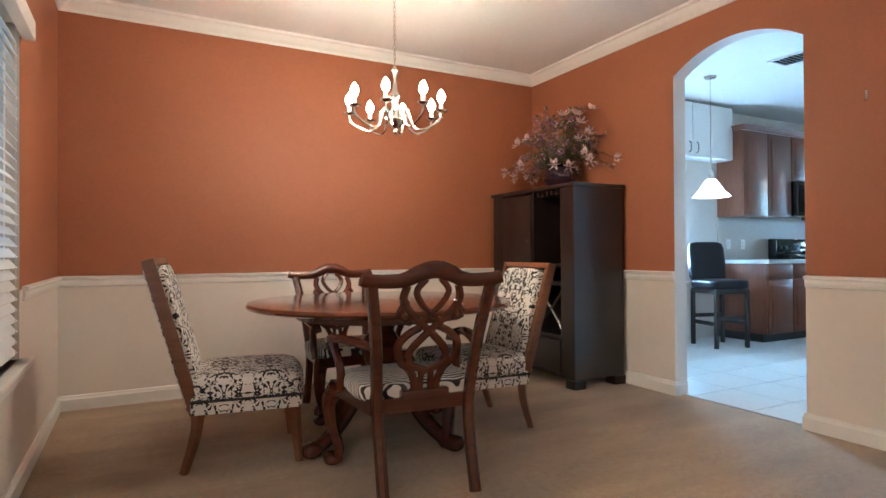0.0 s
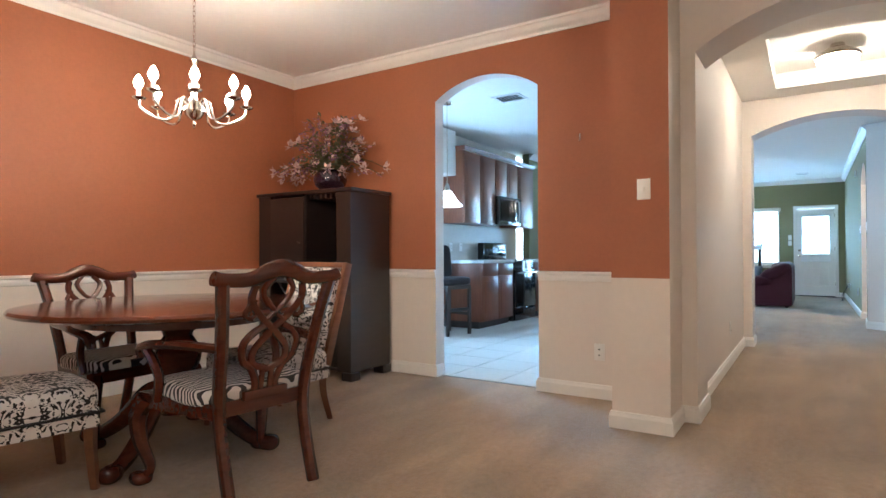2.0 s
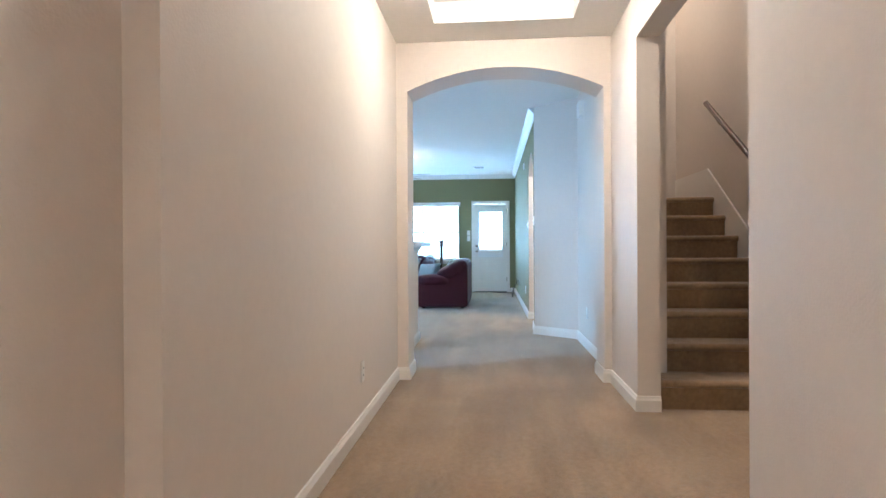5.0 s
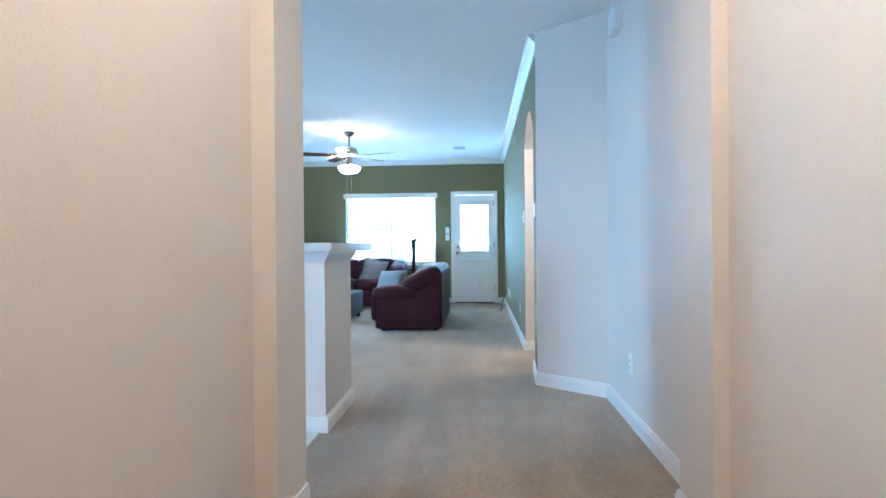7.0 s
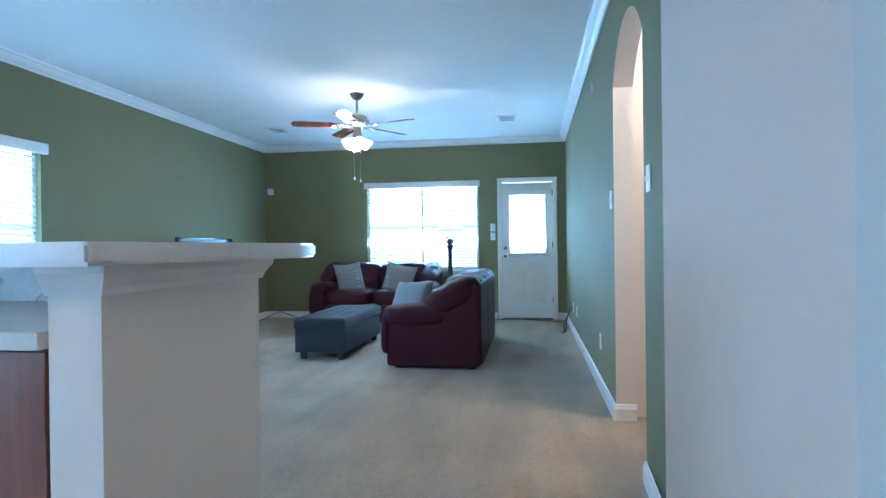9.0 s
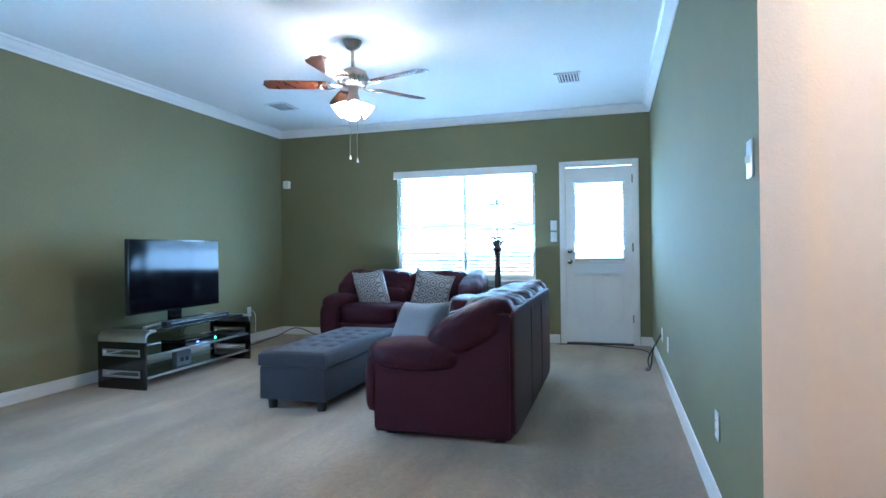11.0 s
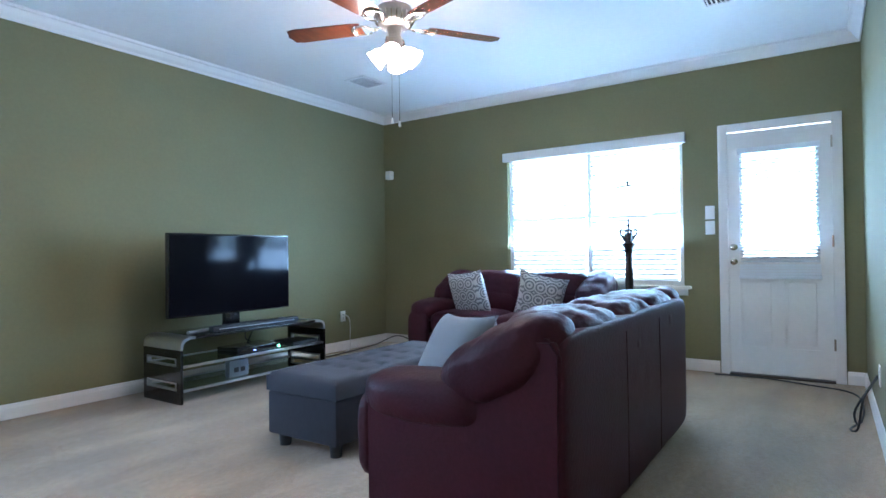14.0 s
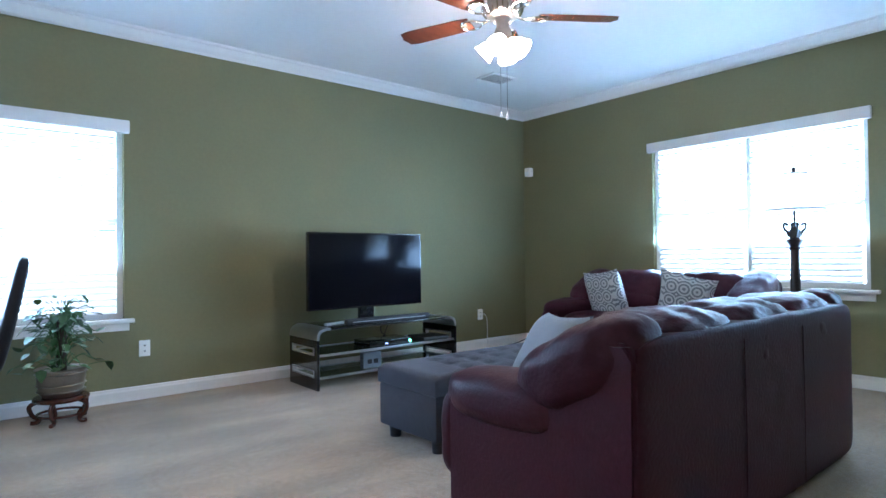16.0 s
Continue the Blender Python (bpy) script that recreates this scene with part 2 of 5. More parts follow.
def tube(bm, pts, radii, n=8, flat=1.0):
    """A bent rod through pts; flat squashes it sideways."""
    pts = [Vector(p) for p in pts]
    if not hasattr(radii, "__len__"):
        radii = [radii] * len(pts)
    rings = []
    side = None
    for i, p in enumerate(pts):
        d = (pts[min(i + 1, len(pts) - 1)] - pts[max(i - 1, 0)]).normalized()
        if side is None:
            side = d.cross(Vector((0, 0, 1)) if abs(d.z) < 0.9 else Vector((1, 0, 0))).normalized()
        side = (side - d * side.dot(d)).normalized()
        up = d.cross(side)
        rings.append([bm.verts.new(p + radii[i] * (math.cos(2 * math.pi * k / n) * side * flat + math.sin(2 * math.pi * k / n) * up)) for k in range(n)])
    for a, b in zip(rings, rings[1:]):
        for k in range(n):
            bm.faces.new((a[k], a[(k + 1) % n], b[(k + 1) % n], b[k]))
    bm.faces.new(rings[0][::-1]), bm.faces.new(rings[-1])
    return bm


def bend(pts, steps=6):
    """A smooth line through pts."""
    pts = [Vector(p) for p in pts]
    out = []
    for i in range(len(pts) - 1):
        p0, p1, p2, p3 = pts[max(i - 1, 0)], pts[i], pts[i + 1], pts[min(i + 2, len(pts) - 1)]
        for k in range(steps):
            t = k / steps
            out.append(0.5 * ((2 * p1) + (p2 - p0) * t + (2 * p0 - 5 * p1 + 4 * p2 - p3) * t * t + (3 * p1 - p0 - 3 * p2 + p3) * t ** 3))
    return out + [pts[-1]]


def slab(bm, outline, m, depth):
    """An outline (u, v) extruded by depth along its normal; m places its plane."""
    front = [bm.verts.new(m @ Vector((u, v, 0))) for u, v in outline]
    back = [bm.verts.new(m @ Vector((u, v, depth))) for u, v in outline]
    k = len(front)
    bm.faces.new(front[::-1]), bm.faces.new(back)
    for i in range(k):
        bm.faces.new((front[i], front[(i + 1) % k], back[(i + 1) % k], back[i]))
    bmesh.ops.recalc_face_normals(bm, faces=bm.faces)
    return bm


def pillow(bm, centre, size, k=4.0, n=12, wrinkle=0.0, freq=9.0, m=None):
    """A stuffed shape: a cuboid swollen towards an ellipsoid, with creases."""
    m = m or Matrix()
    got = {}

    def vert(p):
        key = tuple(round(c * 1000) for c in p)
        if key not in got:
            d = (abs(p[0]) ** k + abs(p[1]) ** k + abs(p[2]) ** k) ** (1 / k)
            q = Vector((p[0] / d * size[0] / 2, p[1] / d * size[1] / 2, p[2] / d * size[2] / 2))
            if wrinkle:
                s = q + Vector(centre)
                q += q.normalized() * wrinkle * (noise.noise(s * freq) + 0.5 * noise.noise(s * freq * 2.7))
            got[key] = bm.verts.new(m @ (q + Vector(centre)))
        return got[key]

    g = [2 * i / n - 1 for i in range(n + 1)]
    for axis in range(3):
        for side in (-1, 1):
            for i in range(n):
                for j in range(n):
                    quad = []
                    for u, v in ((g[i], g[j]), (g[i + 1], g[j]), (g[i + 1], g[j + 1]), (g[i], g[j + 1])):
                        p = [0, 0, 0]
                        p[axis], p[(axis + 1) % 3], p[(axis + 2) % 3] = side, u, v
                        quad.append(vert(p))
                    bm.faces.new(quad if side > 0 else quad[::-1])
    return bm


def link(name, bm, mats, smooth=0.0):
    me = bpy.data.meshes.new(name)
    bmesh.ops.recalc_face_normals(bm, faces=bm.faces)
    if smooth:
        for f in bm.faces:
            f.smooth = True
        for e in bm.edges:
            if len(e.link_faces) == 2 and e.calc_face_angle(0) > radians(smooth):
                e.smooth = False
    bm.to_mesh(me)
    bm.free()
    for mm in mats if isinstance(mats, (list, tuple)) else [mats]:
        me.materials.append(mm)
    return new(name, me)


def part(name, bm, mat, parent, label="", smooth=40.0):
    """One mesh under a thing or a part."""
    ob = link(name, bm, mat, smooth)
    ob.parent = parent
    return tagged(ob, label) if label else ob


def thing(name, label, category, group=""):
    return tagged(new(name), label, category, group)


def struct(name, bm, mats, label, category, smooth=0.0):
    return tagged(link(name, bm, mats, smooth), label, category, kind="structure")


B = bmesh.new
YZ = Matrix(((0, 0, 1, 0), (1, 0, 0, 0), (0, 1, 0, 0), (0, 0, 0, 1)))  # (u, v, d) to (d, u, v)
XZ = Matrix(((1, 0, 0, 0), (0, 0, 1, 0), (0, 1, 0, 0), (0, 0, 0, 1)))  # (u, v, d) to (u, d, v)


def arc(u0, u1, spring, apex, n=20):
    """Points of a shallow arch from u0 to u1."""
    h, w = apex - spring, abs(u1 - u0) / 2
    r = (w * w + h * h) / (2 * h)
    a = math.asin(min(1, w / r))
    if h > w:
        a = math.pi - a
    mid = (u0 + u1) / 2
    return [(mid + r * math.sin(a * (2 * i / n - 1)) * (1 if u1 > u0 else -1), apex - r + r * math.cos(a * (2 * i / n - 1))) for i in range(n + 1)]


# ---- structure ----
CEIL, RAIL = 2.69, 0.86
# floors
struct("floor", box(B(), -3.0, -1.25, -0.1, 14.25, 5.6, 0.0), CARPET, "beige cut-pile carpet with vacuum marks and traffic wear", "carpet")
struct("ground", box(B(), -120, -120, -0.35, 140, 120, -0.25), GROUND, "mown grass outside the windows", "ground")
DAY = glowing("bright day haze", (0.80, 0.92, 1.0), 4.4)
# unlit black sheet, added so that the west window shows dark between its slats
struct("backdrop", box(B(), -3.6, 1.5, -0.2, -3.5, 6.5, 3.2), MATBLACK, "black sheet added to darken the dining room window", "backdrop")
for x0, y0, x1, y1 in ((18.0, -6, 18.1, 12), (-2, 11.0, 16, 11.1)):
    struct("backdrop", box(B(), x0, y0, -0.2, x1, y1, 6), DAY, "bright overcast daylight beyond the windows", "backdrop")
# dining room
bm = slab(slab(B(), [(1.82, 0), (2.85, 0), (2.85, RAIL), (1.82, RAIL)], YZ @ pose(0, 0, 2.25), 0.12), [(3.75, 0), (5.51, 0), (5.51, RAIL), (3.75, RAIL)], YZ @ pose(0, 0, 2.25), 0.12)
slab(bm, [(1.82, RAIL), (2.85, RAIL)] + arc(2.85, 3.75, 2.245, 2.39) + [(3.75, RAIL), (5.51, RAIL), (5.51, CEIL), (1.82, CEIL)], YZ @ pose(0, 0, 2.25), 0.12)
for f in bm.faces:
    f.material_index = 1 if f.normal.x < -0.9 and f.calc_center_median().z > RAIL else 0
struct("wall_dining_east", bm, [WHITE, ORANGE], "burnt orange wall over white wainscot with an arched opening", "wall")
bm = box(box(B(), -1.68, 5.39, 0, 2.25, 5.51, RAIL), -1.68, 5.39, RAIL, 2.25, 5.51, CEIL)
for f in bm.faces:
    f.material_index = 1 if f.calc_center_median().z > RAIL and f.normal.y < -0.9 else 0
struct("wall_dining_north", bm, [WHITE, ORANGE], "burnt orange wall over white wainscot", "wall")
bm = B()
for y0, z0, y1, z1 in [(2.33, 0, 2.88, CEIL), (4.01, 0, 5.39, CEIL), (2.88, 0, 4.01, 0.56), (2.88, 2.02, 4.01, CEIL)]:
    for a, b in ((0, RAIL), (RAIL, CEIL)):
        if max(a, z0) < min(b, z1):
            box(bm, -1.68, y0, max(a, z0), -1.55, y1, min(b, z1))
for f in bm.faces:
    f.material_index = 1 if f.calc_center_median().z > RAIL and f.normal.x > 0.9 else 0
struct("wall_dining_west", bm, [WHITE, ORANGE], "burnt orange wall over white wainscot with a window", "wall")
# pier beside the hall
bm = box(box(B(), 1.65, 1.82, 0, 2.25, 2.14, RAIL), 1.65, 1.82, RAIL, 2.25, 2.14, CEIL)
for f in bm.faces:
    f.material_index = 1 if f.calc_center_median().z > RAIL and (f.normal.x < -0.9 or f.normal.y > 0.9) else 0
struct("wall_pier", bm, [WHITE, ORANGE], "wall pier painted burnt orange over white", "wall")
# hall
struct("wall_hall_arch_near", slab(B(), [(0.0, 0), (0.25, 0)] + arc(0.25, 1.735, 2.19, 2.42) + [(1.735, 0), (1.82, 0), (1.82, CEIL), (0.0, CEIL)], YZ @ pose(0, 0, 1.985), 0.385), WHITE, "off-white wall with a wide shallow arch", "wall")
struct("wall_hall_north", box(B(), 2.37, 1.785, 0, 5.29, 1.90, 2.95), WHITE, "plain off-white hall wall", "wall")
struct("wall_hall_arch_far", slab(B(), [(0.0, 0), (0.195, 0)] + arc(0.195, 1.70, 2.25, 2.42) + [(1.70, 0), (1.90, 0), (1.90, 2.95), (0.0, 2.95)], YZ @ pose(0, 0, 5.29), 0.33), WHITE, "off-white wall with a wide shallow arch", "wall")
struct("wall_foyer_south", box(B(), -2.92, 0.06, 0, 1.985, 0.18, CEIL), WHITE, "plain off-white foyer wall", "wall")
struct("wall_hall_south", slab(B(), [(2.37, 0), (2.95, 0), (2.95, 2.34), (4.52, 2.34), (4.52, 0), (5.29, 0), (5.29, 2.95), (2.37, 2.95)], XZ @ pose(0, 0, 0.0), 0.14), WHITE, "off-white hall wall with an opening to the stairs", "wall")
struct("wall_foyer_west", box(B(), -2.92, 0.18, 0, -2.80, 2.33, CEIL), WHITE, "plain off-white foyer end wall", "wall")
struct("wall_foyer_north", box(B(), -2.80, 2.33, 0, -1.68, 2.45, CEIL), WHITE, "plain off-white foyer side wall", "wall")
struct("ceiling", box(B(), -2.92, 0.06, CEIL, 2.37, 5.51, CEIL + 0.1), CEILING, "cream-white dining room ceiling", "ceiling")
bm = B()
HC = 2.63
for r in ((2.37, 0.14, 3.35, 1.785), (4.92, 0.14, 5.29, 1.785), (3.35, 0.14, 4.92, 0.47), (3.35, 1.45, 4.92, 1.785)):
    box(bm, r[0], r[1], HC, r[2], r[3], HC + 0.06)
box(bm, 3.30, 0.42, HC + 0.15, 4.97, 1.50, HC + 0.21)
for r in ((3.30, 0.42, 3.35, 1.50), (4.92, 0.42, 4.97, 1.50), (3.35, 0.42, 4.92, 0.47), (3.35, 1.45, 4.92, 1.50)):
    box(bm, r[0], r[1], HC + 0.06, r[2], r[3], HC + 0.15)
struct("ceiling_hall", bm, CEILING, "cream hall ceiling with a recessed tray", "ceiling")
# stairwell
struct("wall_stair_south", box(B(), 2.3, -1.17, 0, 9.2, -1.05, 5.2), WHITE, "off-white stairwell wall", "wall")
struct("wall_stair_west", box(B(), 2.3, -1.05, 0, 2.42, 0.0, 2.6), WHITE, "off-white stairwell end wall", "wall")
struct("wall_stair_end", box(B(), 7.6, -1.05, 0, 7.7, -0.12, 5.2), WHITE, "off-white wall at the head of the stairs", "wall")
struct("wall_stair_north", box(B(), 4.80, -0.12, 0, 8.0, 0.0, 5.2), WHITE, "off-white wall beside the stairs", "wall")
struct("ceiling_stair", box(box(B(), 2.3, -1.17, 2.6, 4.36, 0.0, 2.7), 4.36, -1.17, 5.2, 9.2, 0.0, 5.3), CEILING, "off-white stairwell ceiling", "ceiling")
struct("wall_stair_head", box(B(), 4.30, -1.05, 2.7, 4.40, 0.0, 5.2), WHITE, "off-white wall above the stair opening", "wall")
# passage and living room
struct("wall_passage_south", box(B(), 5.62, 0.01, 0, 7.36, 0.09, 2.95), WHITE, "off-white passage wall", "wall")
bm = slab(B(), [(7.36, 0.09), (7.73, 0.545), (7.80, 0.50), (7.80, 0.0), (7.36, 0.0)], pose(0, 0, 0), CEIL)
struct("wall_diagonal", bm, WHITE, "off-white slanted wall at the passage corner", "wall")
bm = slab(B(), [(7.734, 0), (8.22, 0)] + arc(8.22, 9.17, 2.04, 2.30) + [(9.17, 0), (14.22, 0), (14.22, CEIL), (7.734, CEIL)], XZ @ pose(0, 0, 0.40), 0.12)
for f in bm.faces:
    f.material_index = 1 if f.normal.y > 0.9 else 0
struct("wall_living_south", bm, [WHITE, OLIVE], "olive green wall with a narrow arched doorway", "wall")
struct("wall_side_room", box(box(B(), 7.9, -0.9, 0, 9.8, -0.8, CEIL), 9.25, -0.8, 0, 9.35, 0.40, CEIL), WHITE, "cream wall of the side passage", "wall")
struct("ceiling_side", box(B(), 7.8, -0.9, CEIL, 9.8, 0.52, CEIL + 0.1), CEILING, "side passage ceiling", "ceiling")
bm = B()
for y0, z0, y1, z1 in [(0.52, 2.045, 1.46, CEIL), (0.52, 0, 0.70, 2.045), (1.46, 0, 1.80, CEIL), (1.80, 0, 3.52, 0.73), (1.80, 2.04, 3.52, CEIL), (3.52, 0, 5.30, CEIL)]:
    box(bm, 14.10, y0, z0, 14.22, y1, z1)
struct("wall_living_east", bm, OLIVE, "olive green wall with a twin window and a back door", "wall")
bm = B()
for x0, z0, x1, z1 in [(7.3, 0, 8.66, CEIL), (9.88, 0, 14.10, CEIL), (8.66, 0, 9.88, 0.59), (8.66, 1.975, 9.88, CEIL)]:
    box(bm, x0, 5.18, z0, x1, 5.30, z1)
struct("wall_living_north", bm, OLIVE, "olive green wall with a window", "wall")
bm = B()
for x0, z0, x1, z1 in [(2.37, 0, 3.55, CEIL), (4.36, 0, 7.3, CEIL), (3.55, 0, 4.36, 0.68), (3.55, 2.0, 4.36, CEIL)]:
    box(bm, x0, 5.42, z0, x1, 5.54, z1)
struct("wall_kitchen_north", bm, WHITE, "off-white kitchen wall with a window", "wall")
struct("ceiling_living", box(B(), 5.62, 0.0, CEIL + 0.001, 14.22, 5.54, CEIL + 0.1), CEILING, "white living room ceiling", "ceiling")
struct("ceiling_kitchen", box(B(), 2.37, 1.90, CEIL + 0.001, 5.62, 5.54, CEIL + 0.1), CEILING, "white kitchen ceiling", "ceiling")


def trim_run(name, pts, profile, mat, label, category, side=1):
    """A moulding (off the wall, height) run along floor points, mitred at the corners."""
    bm = B()
    P = [Vector((x, y)) for x, y in pts]
    rings = []
    for i, p in enumerate(P):
        d0 = (P[i] - P[i - 1]).normalized() if i else (P[1] - P[0]).normalized()
        d1 = (P[i + 1] - P[i]).normalized() if i < len(P) - 1 else d0
        n0, n1 = Vector((-d0.y, d0.x)) * side, Vector((-d1.y, d1.x)) * side
        mit = (n0 + n1).normalized()
        mit = mit / max(0.35, mit.dot(n0))
        rings.append([bm.verts.new((p.x + mit.x * o, p.y + mit.y * o, z)) for o, z in profile])
    k = len(profile)
    for a, b in zip(rings, rings[1:]):
        for i in range(k):
            bm.faces.new((a[i], a[(i + 1) % k], b[(i + 1) % k], b[i]))
    bm.faces.new(rings[0]), bm.faces.new(rings[-1][::-1])
    return struct(name, bm, mat, label, category)


BASE = [(0.001, 0), (0.016, 0), (0.016, 0.07), (0.011, 0.082), (0.008, 0.095), (0.001, 0.098)]
CROWN = [(0.001, CEIL - 0.09), (0.012, CEIL - 0.09), (0.018, CEIL - 0.075), (0.04, CEIL - 0.055), (0.065, CEIL - 0.022), (0.08, CEIL - 0.018), (0.085, CEIL - 0.001), (0.001, CEIL - 0.001)]
RAILP = [(0.001, RAIL - 0.055), (0.010, RAIL - 0.05), (0.014, RAIL - 0.03), (0.012, RAIL - 0.012), (0.026, RAIL - 0.004), (0.026, RAIL + 0.010), (0.001, RAIL + 0.014)]
for run in ([(-1.55, 2.33), (-1.55, 5.39), (2.25, 5.39), (2.25, 3.75), (2.36, 3.75)], [(2.36, 2.85), (2.25, 2.85), (2.25, 2.14), (1.65, 2.14), (1.65, 1.82), (1.985, 1.82), (1.985, 1.735), (2.37, 1.735), (2.37, 1.785), (5.29, 1.785), (5.29, 1.70), (5.62, 1.70)]):
    trim_run("baseboard", run, BASE, TRIM, "white painted baseboard", "baseboard", -1)
for run in ([(-2.8, 0.18), (1.985, 0.18), (1.985, 0.25), (2.37, 0.25), (2.37, 0.14), (2.95, 0.14), (2.95, 0.0)], [(4.52, 0.0), (4.52, 0.14), (5.29, 0.14), (5.29, 0.195), (5.62, 0.195), (5.62, 0.09), (7.36, 0.09), (7.73, 0.545), (8.22, 0.52), (8.22, 0.40)], [(9.17, 0.40), (9.17, 0.52), (14.10, 0.52), (14.10, 0.64)], [(14.10, 1.525), (14.10, 5.18), (7.3, 5.18)]):
    trim_run("baseboard", run, BASE, TRIM, "white painted baseboard", "baseboard", 1)
trim_run("crown_moulding", [(-1.55, 2.33), (-1.55, 5.39), (2.25, 5.39), (2.25, 2.14), (1.65, 2.14), (1.65, 1.82)], CROWN, TRIM, "cream crown moulding under the ceiling", "moulding", -1)
trim_run("crown_moulding", [(7.75, 0.52), (14.10, 0.52), (14.10, 5.18), (7.3, 5.18)], CROWN, TRIM, "white crown moulding under the ceiling", "moulding", 1)
trim_run("chair_rail", [(-1.55, 4.07), (-1.55, 5.39), (2.25, 5.39), (2.25, 3.75)], RAILP, TRIM, "white moulded chair rail", "moulding", -1)
trim_run("chair_rail", [(2.25, 2.85), (2.25, 2.14)], RAILP, TRIM, "white moulded chair rail", "moulding", -1)
# kitchen floor tiles
bm = box(B(), 2.31, 1.90, 0.0, 6.60, 5.42, 0.004)
kitchen_floor = struct("floor_kitchen", bm, GROUT, "pale square-tiled kitchen floor with thin grout joints", "floor")


# ---- windows and doors ----
def window(name, label, width, z0, z1, m, slats, twin=False, tilt=28):
    """A window in a wall: m takes (along, out, up) to the world, out being outdoors; its casing, sashes, blind and sill are parts."""
    w = tagged(new(name), label, "window", kind="structure")
    def put(nm, bm, mat, lab=""):
        bm.transform(m)
        return part(nm, bm, mat, w, lab, 30)
    bm = B()
    t = 0.04
    for x0, zz0, x1, zz1 in ((0, z0, t, z1), (width - t, z0, width, z1), (t, z0, width - t, z0 + t), (t, z1 - t, width - t, z1)):
        box(bm, x0, 0.05, zz0, x1, 0.10, zz1)
    put("window_frame", bm, TRIM)
    units = ((0.04, width / 2 - 0.02), (width / 2 + 0.02, width - 0.04)) if twin else ((0.04, width - 0.04),)
    if twin:
        put("mullion", box(B(), width / 2 - 0.02, 0.045, z0 + t, width / 2 + 0.02, 0.10, z1 - t), TRIM)
    for a, b in units:
        mid = (z0 + z1) / 2
        put("meeting_rail", box(B(), a, 0.055, mid - 0.015, b, 0.095, mid + 0.015), TRIM)
        for c, d in ((z0 + t, mid - 0.015), (mid + 0.015, z1 - t)):
            pane = put("pane", box(B(), a, 0.072, c, b, 0.076, d), GLASS)
            pane.visible_shadow = False
    put("window_sill", box(B(), -0.06, -0.05, z0 - 0.03, width + 0.06, 0.05, z0, 0.008), TRIM)
    put("apron", box(B(), -0.03, -0.014, z0 - 0.085, width + 0.03, -0.001, z0 - 0.031), TRIM)
    put("valance", box(B(), -0.03, -0.055, z1 - 0.06, width + 0.03, -0.005, z1 + 0.03, 0.008), TRIM, "white blind valance")
    for a, b in units:
        step = (z1 - z0 - 0.10) / slats
        first = None
        for i in range(slats):
            bm = B()
            bmesh.ops.create_cube(bm, size=1, matrix=pose(0, 0, 0, tilt) @ Matrix.Diagonal((b - a - 0.02, 0.048, 0.003, 1)))
            bm.transform(Matrix.Translation(((a + b) / 2, 0.015, 0)))
            if first is None:
                bm.transform(m.to_3x3().to_4x4())
                first = part("slat", bm, SLAT, w, "", 0)
                ob = first
            else:
                bm.free()
                ob = new("slat", first.data)
                ob.parent = w
            ob.location = m @ Vector((0, 0, z0 + 0.03 + step * (i + 0.5)))
        for fx in (0.12, 0.88):
            put("cord", tube(B(), [(a + (b - a) * fx, -0.012, z0 + 0.02), (a + (b - a) * fx, -0.012, z1 - 0.06)], 0.0015, 5), PLASTIC)
    return w


EAST = Matrix(((0, 1, 0, 14.10), (1, 0, 0, 1.80), (0, 0, 1, 0), (0, 0, 0, 1)))
window("window_1", "wide twin window with open white blinds and bright daylight", 1.72, 0.73, 2.04, EAST, 27, True)
NORTH = Matrix(((1, 0, 0, 8.66), (0, 1, 0, 5.18), (0, 0, 1, 0), (0, 0, 0, 1)))
window("window_2", "single-hung window with open white blinds in the olive wall", 1.22, 0.59, 1.975, NORTH, 29)
KITCH = Matrix(((1, 0, 0, 3.55), (0, 1, 0, 5.42), (0, 0, 1, 0), (0, 0, 0, 1)))
window("window_3", "kitchen window with white slatted blinds", 0.81, 0.68, 2.0, KITCH, 28, False, 20)
WEST = Matrix(((0, -1, 0, -1.55), (1, 0, 0, 2.88), (0, 0, 1, 0), (0, 0, 0, 1)))
window("window_4", "dining room window with half-closed white blinds", 1.13, 0.56, 2.02, WEST, 30, False, 50)

door = tagged(new("door_1"), "white half-glazed back door with a blind and two lower panels", "door", kind="structure")
bm = B()
for y0, z0, y1, z1 in ((0.645, 0, 0.715, 2.09), (1.445, 0, 1.515, 2.09), (0.715, 2.02, 1.445, 2.09)):
    box(bm, 14.075, y0, z0, 14.099, y1, z1, 0.006)
part("door_casing", bm, TRIM, door)
bm = B()
for y0, z0, y1, z1 in ((0.715, 0.02, 0.80, 2.015), (1.355, 0.02, 1.445, 2.015), (0.80, 1.86, 1.355, 2.015), (0.80, 0.80, 1.355, 0.95), (0.80, 0.02, 1.355, 0.24), (1.045, 0.24, 1.11, 0.80)):
    box(bm, 14.09, y0, z0, 14.13, y1, z1)
part("door_leaf", bm, TRIM, door)
for y0, y1 in ((0.80, 1.045), (1.11, 1.355)):
    bm = box(box(B(), 14.105, y0, 0.24, 14.125, y1, 0.80), 14.096, y0 + 0.03, 0.27, 14.106, y1 - 0.03, 0.77, 0.006)
    part("door_panel", bm, TRIM, door)
glass = part("pane", box(B(), 14.108, 0.80, 0.95, 14.113, 1.355, 1.86), GLASS, door)
glass.visible_shadow = False
bm = B()
